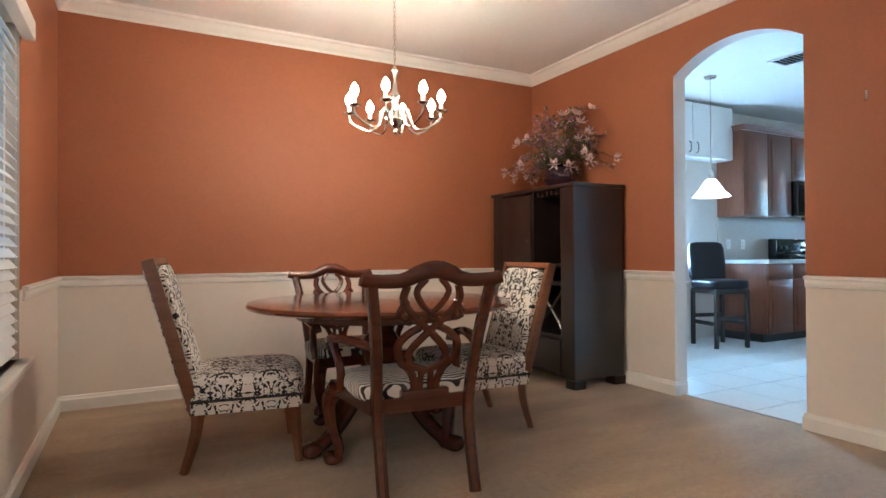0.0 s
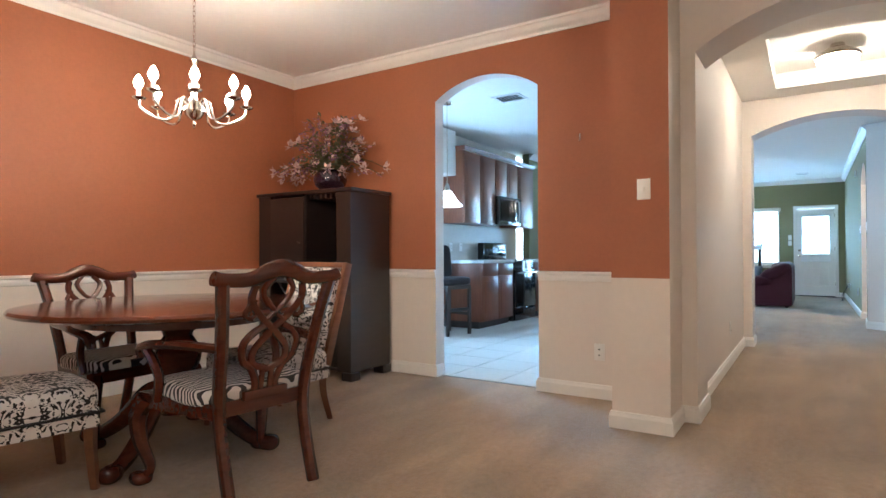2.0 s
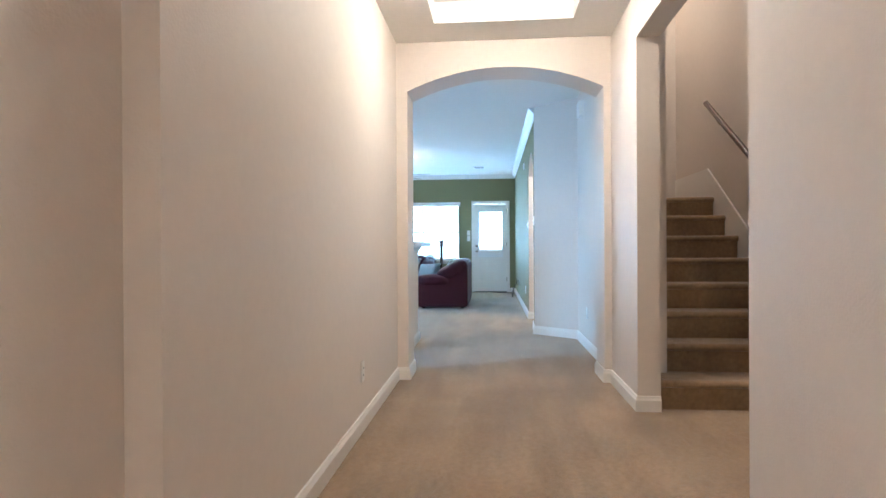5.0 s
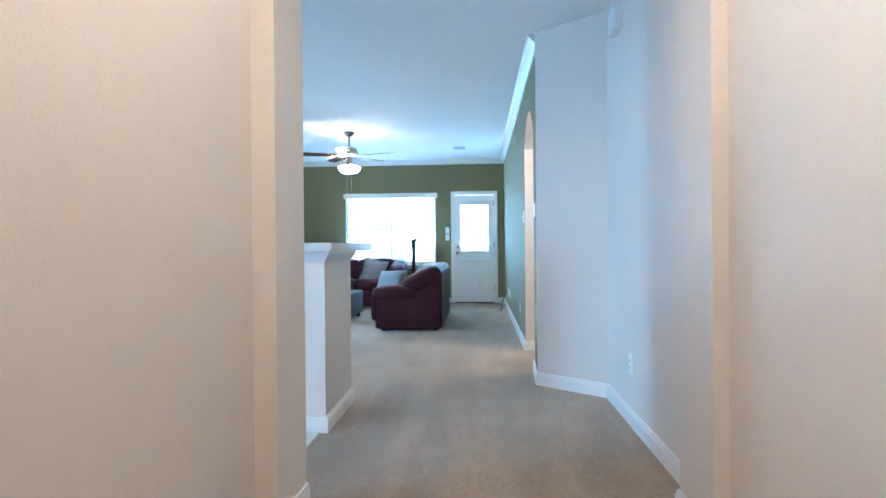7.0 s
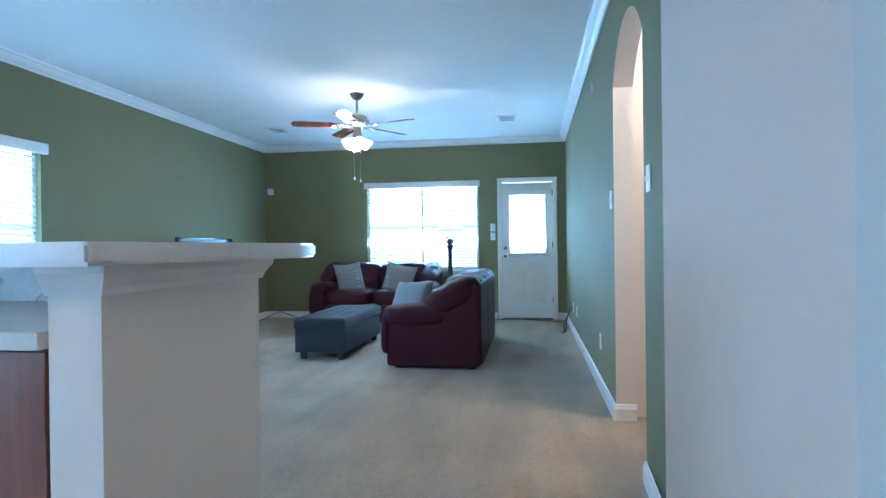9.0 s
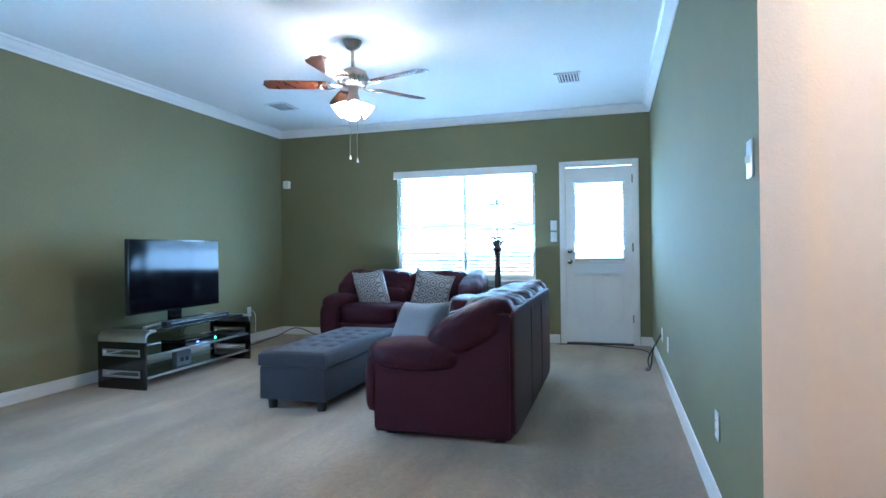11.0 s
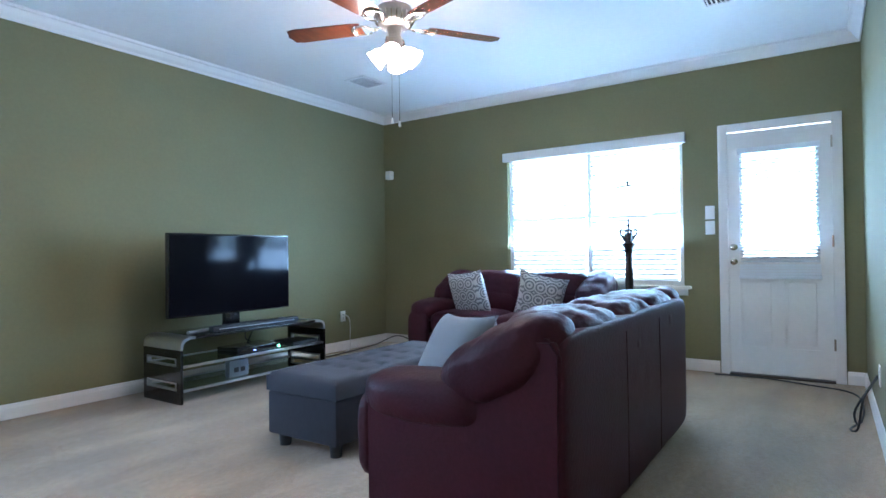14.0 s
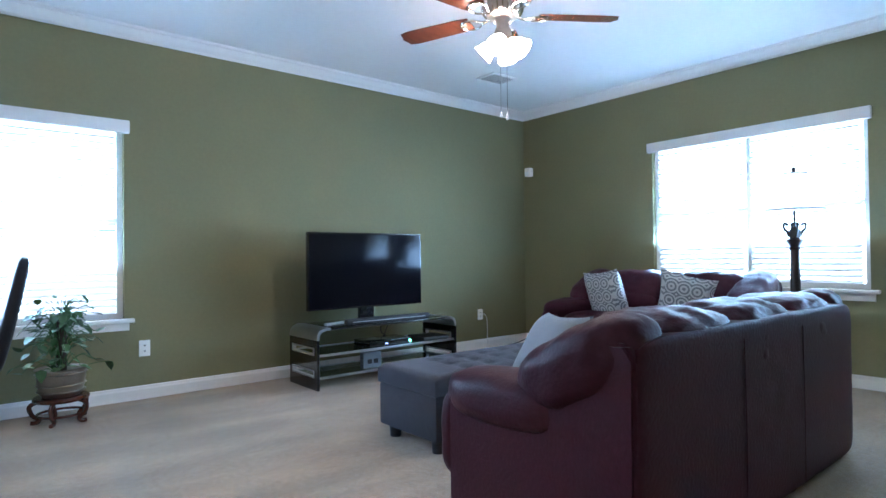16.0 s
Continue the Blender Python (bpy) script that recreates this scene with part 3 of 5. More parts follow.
for y0, z0, y1, z1 in ((0.80, 0.95, 0.825, 1.86), (1.33, 0.95, 1.355, 1.86), (0.825, 0.95, 1.33, 0.98), (0.825, 1.83, 1.33, 1.86)):
    box(bm, 14.083, y0, z0, 14.107, y1, z1, 0.004)
part("glazing_frame", bm, TRIM, door)
part("blind_headrail", box(B(), 14.050, 0.79, 1.83, 14.082, 1.365, 1.875, 0.004), SLAT, door)
part("blind_bottom_rail", box(B(), 14.050, 0.79, 0.80, 14.075, 1.365, 0.83, 0.004), SLAT, door)
for i in range(4):
    part("stacked_slat", box(B(), 14.052, 0.795, 0.832 + i * 0.022, 14.078, 1.36, 0.85 + i * 0.022), SLAT, door)
first = None
for i in range(30):
    z = 0.94 + i * 0.0295
    if first is None:
        first = ob = part("slat", box(B(), -0.012, 0.80, -0.001, 0.012, 1.35, 0.001), SLAT, door, "", 0)
    else:
        ob = new("slat", first.data)
        ob.parent = door
    ob.matrix_basis = pose(14.065, 0, z, 0, 30, 0)
for z, nm in ((1.06, "deadbolt"), (0.94, "door_knob")):
    part(nm, lathe(B(), [(0.026, 0), (0.026, 0.012), (0.012, 0.016), (0.012, 0.035), (0.026, 0.045), (0.027, 0.06), (0.012, 0.068)], pose(14.09, 1.40, z, 0, -90), 16), NICKEL, door, "nickel " + nm.replace("_", " "))
for z in (0.25, 1.05, 1.82):
    part("hinge", box(B(), 14.068, 0.708, z, 14.089, 0.722, z + 0.09), NICKEL, door)
part("threshold", box(B(), 14.04, 0.715, 0.001, 14.12, 1.445, 0.018, 0.004), BRONZE, door)
bm = box(B(), 14.135, 0.70, 0, 14.139, 1.46, 0.94)
part("weather_side", bm, TRIM, door)

# stairs
stairs = tagged(new("stairs"), "beige carpeted straight staircase with rounded nosings", "stairs", kind="structure")
for i in range(8):
    x, z = 4.56 + 0.268 * i, 0.187 * (i + 1)
    bm = box(B(), x + 0.02, -1.049, 0 if i < 2 else z - 0.4, x + 0.30, -0.121 if i else -0.002, z - 0.004)
    tube(bm, [(x + 0.018, -1.045, z - 0.026), (x + 0.018, -0.125 if i else -0.004, z - 0.026)], 0.026, 10)
    part("step", bm, CARPET, stairs)
part("landing", box(B(), 6.722, -1.049, 1.30, 7.595, -0.121, 1.496), CARPET, stairs)
bm = slab(B(), [(4.46, 0), (4.52, 0.33), (6.60, 1.78), (7.59, 1.78), (7.59, 1.45), (6.70, 1.45), (4.76, 0)], XZ @ pose(0, 0, -1.049), 0.015)
part("skirt_board", bm, TRIM, stairs, "white stair skirt board")
rail = thing("handrail", "brown wooden handrail on wall brackets beside the stairs", "handrail")
part("rail", tube(B(), [(4.3, -0.97, 0.88), (4.36, -0.97, 0.92), (6.45, -0.97, 2.378)], 0.024, 12), MAHOGANY, rail)
for i in range(3):
    x = 4.6 + 0.8 * i
    z = 0.92 + (x - 4.36) * 0.6976 - 0.03
    part("bracket", tube(B(), bend([(x, -1.049, z - 0.05), (x, -1.0, z - 0.05), (x, -0.97, z)], 4), 0.007, 6), NICKEL, rail)


# ---- small wall fittings ----
def plate(x, y, z, face, label, kind):
    """A switch or outlet plate; face is the way it looks."""
    p = thing("light_switch" if kind == "switch" else "wall_outlet", label, kind)
    m = Matrix.Translation((x, y, z)) @ Vector(face).to_track_quat("Z", "Y").to_matrix().to_4x4()
    def put(nm, bm, mat):
        bm.transform(m)
        part(nm, bm, mat, p, "", 30)
    put("cover", box(B(), -0.037, -0.058, 0.001, 0.037, 0.058, 0.007, 0.003), PLASTIC)
    if kind == "switch":
        put("toggle", box(B(), -0.005, -0.012, 0.0075, 0.005, 0.010, 0.017, 0.002), PLASTIC)
    else:
        for v in (-0.02, 0.02):
            put("socket", lathe(B(), [(0.015, 0.0072), (0.015, 0.0095)], pose(0, v, 0), 12), PLASTIC)
            put("slot", box(B(), -0.006, v - 0.004, 0.0098, 0.006, v + 0.004, 0.0108), MATBLACK)
    return p


SW, OU = "white toggle switch plate on the wall", "white duplex outlet plate on the wall"
plate(1.65, 1.955, 1.36, (-1, 0, 0), "white toggle switch plate on the orange pier", "switch")
plate(1.53, 0.18, 1.36, (0, 1, 0), SW, "switch")
plate(2.25, 2.40, 0.32, (-1, 0, 0), OU, "outlet")
plate(4.05, 1.785, 0.33, (0, -1, 0), OU, "outlet")
plate(6.75, 0.09, 0.36, (0, 1, 0), OU, "outlet")
plate(8.10, 0.52, 1.36, (0, 1, 0), SW, "switch")
plate(9.27, 0.52, 1.36, (0, 1, 0), SW, "switch")
plate(14.10, 1.585, 1.36, (-1, 0, 0), SW, "switch")
plate(14.10, 1.585, 1.23, (-1, 0, 0), SW, "switch")
plate(10.01, 5.18, 0.365, (0, -1, 0), OU, "outlet")
plate(13.36, 5.18, 0.37, (0, -1, 0), "white outlet with a plugged cord on the olive wall", "outlet")
plate(9.92, 0.52, 0.36, (0, 1, 0), OU, "outlet")
plate(12.7, 0.52, 0.33, (0, 1, 0), OU, "outlet")
plate(12.15, 0.52, 0.33, (0, 1, 0), OU, "outlet")
s = thing("motion_sensor", "small white plastic alarm sensor high in the corner", "sensor")
part("housing", box(B(), 14.03, 5.03, 1.93, 14.098, 5.11, 2.03, 0.012), PLASTIC, s)
part("lens", box(B(), 14.022, 5.045, 1.94, 14.0295, 5.095, 1.985, 0.003), SLAT, s)
s = thing("picture_hook", "small brass picture hook on the orange wall", "hook")
part("hook", tube(B(), bend([(2.248, 2.53, 1.84), (2.243, 2.53, 1.80), (2.232, 2.53, 1.79), (2.230, 2.53, 1.805)], 4), 0.003, 6), NICKEL, s)
part("plate", box(B(), 2.2455, 2.524, 1.80, 2.2495, 2.536, 1.845), NICKEL, s)
s = thing("door_chime", "white plastic chime box high on the passage wall", "chime")
part("cover", box(B(), 6.90, 0.091, 2.40, 7.08, 0.14, 2.55, 0.01), PLASTIC, s)
s = thing("door_sensor", "small white plastic contact high on the wall", "sensor")
part("housing", box(B(), 10.2, 0.521, 2.28, 10.23, 0.54, 2.38, 0.004), PLASTIC, s)


def ceiling_vent(x, y, w, h, z=CEIL):
    v = thing("ceiling_vent", "white metal ceiling air vent with angled louvres", "vent", "ceiling vents")
    bm = B()
    for x0, y0, x1, y1 in ((-w, -h, w, -h + 0.025), (-w, h - 0.025, w, h), (-w, -h + 0.025, -w + 0.025, h - 0.025), (w - 0.025, -h + 0.025, w, h - 0.025)):
        box(bm, x + x0, y + y0, z - 0.012, x + x1, y + y1, z - 0.001)
    part("frame", bm, TRIM, v)
    part("backing", box(B(), x - w + 0.025, y - h + 0.025, z - 0.003, x + w - 0.025, y + h - 0.025, z - 0.001), MATBLACK, v)
    for i in range(7):
        bm = B()
        bmesh.ops.create_cube(bm, size=1, matrix=pose(x, y - h + 0.04 + i * (2 * h - 0.08) / 6, z - 0.012, 40) @ Matrix.Diagonal((2 * w - 0.05, 0.02, 0.002, 1)))
        part("louvre", bm, TRIM, v, "", 0)


ceiling_vent(12.81, 1.31, 0.16, 0.12)
ceiling_vent(12.88, 4.39, 0.16, 0.12)
ceiling_vent(3.94, 3.90, 0.13, 0.16)
ceiling_vent(5.6, 4.0, 0.13, 0.16)


# ---- dining room things ----
TX, TY = 0.12, 3.97
t = thing("dining_table", "round polished mahogany pedestal dining table", "table")
part("tabletop", lathe(B(), [(0.05, 0.717), (0.70, 0.717), (0.725, 0.725), (0.73, 0.737), (0.72, 0.750), (0.05, 0.752)], pose(TX, TY, 0), 64), TABLEWOOD, t)
part("apron", lathe(B(), [(0.46, 0.66), (0.47, 0.66), (0.47, 0.7165), (0.46, 0.7165)], pose(TX, TY, 0), 40), MAHOGANY, t)
part("pedestal", lathe(B(), [(0.09, 0.18), (0.11, 0.22), (0.08, 0.28), (0.07, 0.36), (0.11, 0.44), (0.12, 0.50), (0.07, 0.58), (0.09, 0.64), (0.20, 0.658)], pose(TX, TY, 0), 24), MAHOGANY, t)
for k in range(4):
    a = radians(25 + 90 * k)
    c, s_ = math.cos(a), math.sin(a)
    pts = bend([(TX + c * r, TY + s_ * r, z) for r, z in ((0.07, 0.30), (0.17, 0.27), (0.30, 0.14), (0.42, 0.06), (0.50, 0.045))], 6)
    part("leg", tube(B(), pts, [0.055 - 0.022 * i / len(pts) for i in range(len(pts))], 10, 0.8), MAHOGANY, t)
    bm = B()
    pillow(bm, (0, 0, 0), (0.11, 0.085, 0.08), 2.6, 4)
    bm.transform(Matrix.Translation((TX + c * 0.50, TY + s_ * 0.50, 0.04)) @ pose(0, 0, 0, 0, 0, 25 + 90 * k))
    part("claw_foot", bm, MAHOGANY, t)


def parsons_chair(m):
    """A high-backed padded chair; its seat faces +x."""
    c = thing("upholstered_chair", "dining chair in black and white damask with a walnut frame", "chair", "padded dining chairs")
    bm = B()
    pillow(bm, (0.0, 0, 0.405), (0.54, 0.54, 0.15), 5.0, 10)
    part("seat", bm, DAMASK, c)
    part("seat_base", box(B(), -0.25, -0.255, 0.28, 0.25, 0.255, 0.37, 0.02), DAMASK, c)
    part("piping", tube(B(), [(-0.25, -0.262, 0.352), (0.258, -0.262, 0.352), (0.258, 0.262, 0.352), (-0.25, 0.262, 0.352)], 0.007, 6), MATBLACK, c, "black piping")
    lean = pose(-0.25, 0, 0.40, 0, -15, 0)
    bm = B()
    pillow(bm, (0.012, 0, 0.32), (0.07, 0.39, 0.60), 7, 8)
    bm.transform(lean)
    part("back_cushion", bm, DAMASK, c)
    bm = B()
    for y in (-0.235, 0.205):
        box(bm, -0.035, y, -0.12, 0.02, y + 0.03, 0.66, 0.006)
    box(bm, -0.035, -0.205, 0.625, 0.02, 0.205, 0.66, 0.006)
    bm.transform(lean)
    part("back_frame", bm, WALNUT, c, "walnut back frame")
    bm = box(B(), -0.045, -0.2, -0.10, -0.0235, 0.2, 0.62, 0.008)
    bm.transform(lean)
    part("back_cover", bm, DAMASK, c)
    for x, y, dx in ((0.22, -0.22, 0.02), (0.22, 0.22, 0.02), (-0.22, -0.22, -0.06), (-0.22, 0.22, -0.06)):
        pts = bend([(x, y, 0.30), (x + dx * 0.15, y, 0.18), (x + dx, y, 0.0)], 5)
        part("leg", tube(B(), pts, [0.030 - 0.011 * i / len(pts) for i in range(len(pts))], 4), WALNUT, c, "walnut leg")
    c.matrix_basis = m
    return c


c = parsons_chair(pose(-0.60, 4.02, 0, 0, 0, -8.5) @ Matrix.Diagonal((1, 1.04, 0.955, 1)))
copy_thing(c, pose(0.655, 3.91, 0, 0, 0, 176) @ Matrix.Diagonal((1, 1.06, 0.955, 1)))


def carved_chair(m, label):
    """An armchair with a pierced, carved back; its seat faces +y."""
    c = thing("carved_armchair", label, "chair", "carved dining armchairs")
    bm = B()
    pillow(bm, (0, 0.02, 0.445), (0.52, 0.46, 0.10), 5, 8)
    part("seat", bm, ZEBRA, c, "zebra-striped seat pad")
    bm = slab(B(), [(-0.22, -0.22), (0.22, -0.22), (0.29, 0.25), (-0.29, 0.25)], pose(0, 0, 0.36), 0.065)
    part("seat_frame", bm, MAHOGANY, c)
    def B2(u, v):
        return (u, -0.225 - 0.16 * max(0, v - 0.42) ** 1.15 * 1.6, v)
    for s in (-1, 1):
        pts = bend([(s * 0.19, -0.30, 0.0), (s * 0.19, -0.245, 0.22), B2(s * 0.195, 0.42), B2(s * 0.215, 0.70), B2(s * 0.245, 0.93)], 5)
        part("back_post", tube(B(), pts, 0.025, 8, 1.15), MAHOGANY, c)
        pts = bend([(s * 0.265, 0.21, 0.40), (s * 0.29, 0.25, 0.32), (s * 0.285, 0.24, 0.20), (s * 0.26, 0.205, 0.09), (s * 0.275, 0.235, 0.03)], 5)
        n = len(pts)
        part("front_leg", tube(B(), pts, [0.045 - 0.024 * min(1, i / (n * 0.72)) for i in range(n)], 8), MAHOGANY, c)
        bm = B()
        pillow(bm, (s * 0.28, 0.25, 0.032), (0.085, 0.10, 0.062), 2.5, 4)
        part("claw_foot", bm, MAHOGANY, c)
        pts = bend([B2(s * 0.21, 0.66), (s * 0.27, -0.05, 0.665), (s * 0.305, 0.10, 0.655), (s * 0.295, 0.20, 0.63), (s * 0.285, 0.21, 0.59)], 5)
        part("arm", tube(B(), pts, 0.021, 8, 1.3), MAHOGANY, c)
        part("arm_support", tube(B(), bend([(s * 0.298, 0.17, 0.64), (s * 0.275, 0.10, 0.52), (s * 0.27, 0.12, 0.40)], 5), 0.019, 8), MAHOGANY, c)
    top = bend([B2(u, v) for u, v in ((-0.285, 0.955), (-0.24, 0.945), (-0.13, 0.945), (-0.06, 0.975), (0, 0.99), (0.06, 0.975), (0.13, 0.945), (0.24, 0.945), (0.285, 0.955))], 5)
    part("crest_rail", tube(B(), top, [0.030 + 0.010 * math.exp(-((i - len(top) / 2) / 8) ** 2) for i in range(len(top))], 10, 0.75), MAHOGANY, c)
    bm = B()
    for s in (-1, 1):
        for line, r in (([(0.105, 0.92), (0.115, 0.86), (0.08, 0.80), (0.03, 0.75), (-0.03, 0.69), (-0.075, 0.63), (-0.07, 0.575), (-0.02, 0.55), (0.0, 0.54)], 0.017),
                        ([(0.03, 0.95), (0.065, 0.90), (0.04, 0.84), (0.0, 0.80), (-0.04, 0.76)], 0.014),
                        ([(0.10, 0.86), (0.13, 0.80), (0.105, 0.775), (0.085, 0.79)], 0.014),
                        ([(0.04, 0.74), (0.09, 0.71), (0.125, 0.66), (0.11, 0.59), (0.07, 0.55), (0.045, 0.48), (0.06, 0.43)], 0.017),
                        ([(0.02, 0.56), (0.022, 0.43)], 0.013)):
            tube(bm, bend([B2(s * u, v) for u, v in line], 5), r, 7, 0.75)
    part("pierced_splat", bm, MAHOGANY, c)
    for z in (0.44,):
        part("splat_shoe", box(B(), -0.10, -0.25, 0.415, 0.10, -0.20, 0.46, 0.01), MAHOGANY, c)
    c.matrix_basis = m
    return c


c = carved_chair(pose(0.0, 3.355, 0, 0, 0, -6) @ Matrix.Diagonal((1.06, 1, 0.955, 1)), "carved mahogany armchair with a zebra-striped seat")
copy_thing(c, pose(0.14, 4.55, 0, 0, 0, 184) @ Matrix.Diagonal((1, 1, 0.96, 1)))

# hutch
h = thing("wine_cabinet", "tall dark espresso wine cabinet with an open bay and drawer", "cabinet")
X0, X1, Y0, Y1, HT = 1.73, 2.215, 4.20, 5.27, 1.53
part("side_panel", box(B(), X0, Y0, 0.07, X1, Y0 + 0.03, HT - 0.03), ESPRESSO, h)
part("side_panel", box(B(), X0, Y1 - 0.03, 0.07, X1, Y1, HT - 0.03), ESPRESSO, h)
part("back_panel", box(B(), X1 - 0.015, Y0 + 0.03, 0.07, X1, Y1 - 0.03, HT - 0.03), ESPRESSO, h)
part("top", box(B(), X0 - 0.02, Y0 - 0.02, HT - 0.03, X1 + 0.005, Y1 + 0.02, HT, 0.008), ESPRESSO, h)
for z in (0.07, 0.36, 0.76, 0.90):
    part("shelf", box(B(), X0 + 0.01, Y0 + 0.03, z, X1 - 0.015, Y1 - 0.03, z + 0.02), ESPRESSO, h)
part("front_stile", box(B(), X0 - 0.005, Y0 + 0.002, 0.07, X0 + 0.018, Y0 + 0.15, HT - 0.03), ESPRESSO, h)
part("front_stile", box(B(), X0 - 0.005, Y1 - 0.15, 0.07, X0 + 0.018, Y1 - 0.002, HT - 0.03), ESPRESSO, h)
part("divider", box(B(), X0 + 0.01, 4.70, 0.38, X1 - 0.016, 4.72, HT - 0.03), ESPRESSO, h)
dd = part("door", box(B(), X0 - 0.008, 4.72, 0.92, X0 + 0.012, Y1 - 0.15, HT - 0.05, 0.004), ESPRESSO, h)
part("door_knob", lathe(B(), [(0.006, 0), (0.006, 0.012), (0.012, 0.018), (0.004, 0.024)], pose(X0 - 0.009, 4.76, 1.1, 0, -90), 10), BRONZE, dd)
for a, b in ((4.36, 4.72), (4.73, 5.10)):
    dr = part("drawer", box(B(), X0 - 0.008, a, 0.10, X0 + 0.012, b, 0.35, 0.005), ESPRESSO, h)
    part("knob", lathe(B(), [(0.006, 0), (0.006, 0.012), (0.013, 0.018), (0.004, 0.026)], pose(X0 - 0.009, (a + b) / 2, 0.23, 0, -90), 10), BRONZE, dr)
    bm = B()
    for sgn in (-1, 1):
        tube(bm, [(X0 + 0.05, a + 0.01 if sgn > 0 else b - 0.02, 0.385), (X0 + 0.05, b - 0.02 if sgn > 0 else a + 0.01, 0.755)], 0.012, 4)
    part("wine_lattice", bm, ESPRESSO, h)
for i in range(6):
    part("stemware_rail", box(B(), X0 + 0.03, 4.37 + i * 0.058, HT - 0.07, X1 - 0.05, 4.395 + i * 0.058, HT - 0.035), ESPRESSO, h)
for x in (X0 + 0.03, X1 - 0.06):
    for y in (Y0 + 0.03, Y1 - 0.10):
        part("foot", box(B(), x - 0.04, y - 0.04, 0.0, x + 0.07, y + 0.07, 0.068, 0.012), ESPRESSO, h)


def bouquet(cx, cy, cz):
    f = thing("flower_arrangement", "mauve and cream silk flowers in a plum ceramic bowl", "flowers")
    part("bowl", lathe(B(), [(0.07, 0), (0.075, 0.01), (0.13, 0.06), (0.145, 0.11), (0.13, 0.16), (0.11, 0.18), (0.115, 0.19), (0.10, 0.188), (0.09, 0.15)], pose(cx, cy, cz), 28), PLUM, f)
    rng = random.Random(4)
    stems, leaves, mauve, cream = B(), B(), B(), B()
    def petal(bm, p, d, s):
        d = Vector(d).normalized()
        q = d.to_track_quat("Z", "Y")
        v = [bm.verts.new(p + q @ (Vector(o) * s)) for o in ((-0.25, 0, 0), (0, -0.05, 0.5), (0.25, 0, 0), (0.30, 0.06, 0.6), (0, 0.12, 1.0), (-0.30, 0.06, 0.6))]
        bm.faces.new((v[0], v[1], v[5])), bm.faces.new((v[1], v[2], v[3])), bm.faces.new((v[5], v[1], v[3], v[4]))
    for i in range(80):
        a = rng.uniform(0, 2 * math.pi)
        up = rng.uniform(0.05, 1.0)
        reach = rng.uniform(0.22, 0.50) * (1.15 - 0.65 * up)
        top = 0.19 + 0.46 * up
        droop = 0.22 if up < 0.35 else 0.0
        end = Vector((cx + math.cos(a) * reach * 0.8, cy + math.sin(a) * reach * 1.2, cz + top - droop * 0.4))
        pts = bend([(cx + math.cos(a) * 0.05, cy + math.sin(a) * 0.05, cz + 0.15), (cx + math.cos(a) * reach * 0.5, cy + math.sin(a) * reach * 0.6, cz + top * 0.9 + 0.03), end], 5)
        tube(stems, pts, 0.0025, 4)
        kind = rng.random()
        for k in range(6):
            p = pts[2 + k % (len(pts) - 2)]
            petal(leaves, p, (rng.gauss(0, 1), rng.gauss(0, 1), rng.gauss(0.2, 0.6)), rng.uniform(0.03, 0.06))
        if kind < 0.6:
            for k in range(24):
                p = pts[-1].lerp(pts[len(pts) // 2 - 1], k / 26) + Vector((rng.gauss(0, 0.012), rng.gauss(0, 0.012), rng.gauss(0, 0.01)))
                petal(mauve if rng.random() < 0.8 else cream, p, (rng.gauss(0, 1), rng.gauss(0, 1), rng.gauss(0, 1)), rng.uniform(0.02, 0.036))
        else:
            face = (end - Vector((cx, cy, cz + 0.2))).normalized()
            side = face.cross(Vector((0.3, 0.2, 1))).normalized()
            for k in range(6):
                d = Matrix.Rotation(k * math.pi / 3, 3, face) @ side + face * 0.5
                petal(cream, end, d, 0.065)
            for k in range(3):
                petal(mauve, end, (rng.gauss(0, 1), rng.gauss(0, 1), rng.gauss(0, 1)), 0.02)
    part("stems", stems, DULLLEAF, f), part("foliage", leaves, DULLLEAF, f, "", 0)
    part("mauve_blossoms", mauve, MAUVE, f, "mauve lilac sprays", 0), part("cream_blossoms", cream, CREAM, f, "cream pink lilies", 0)


bouquet(1.98, 4.66, HT)


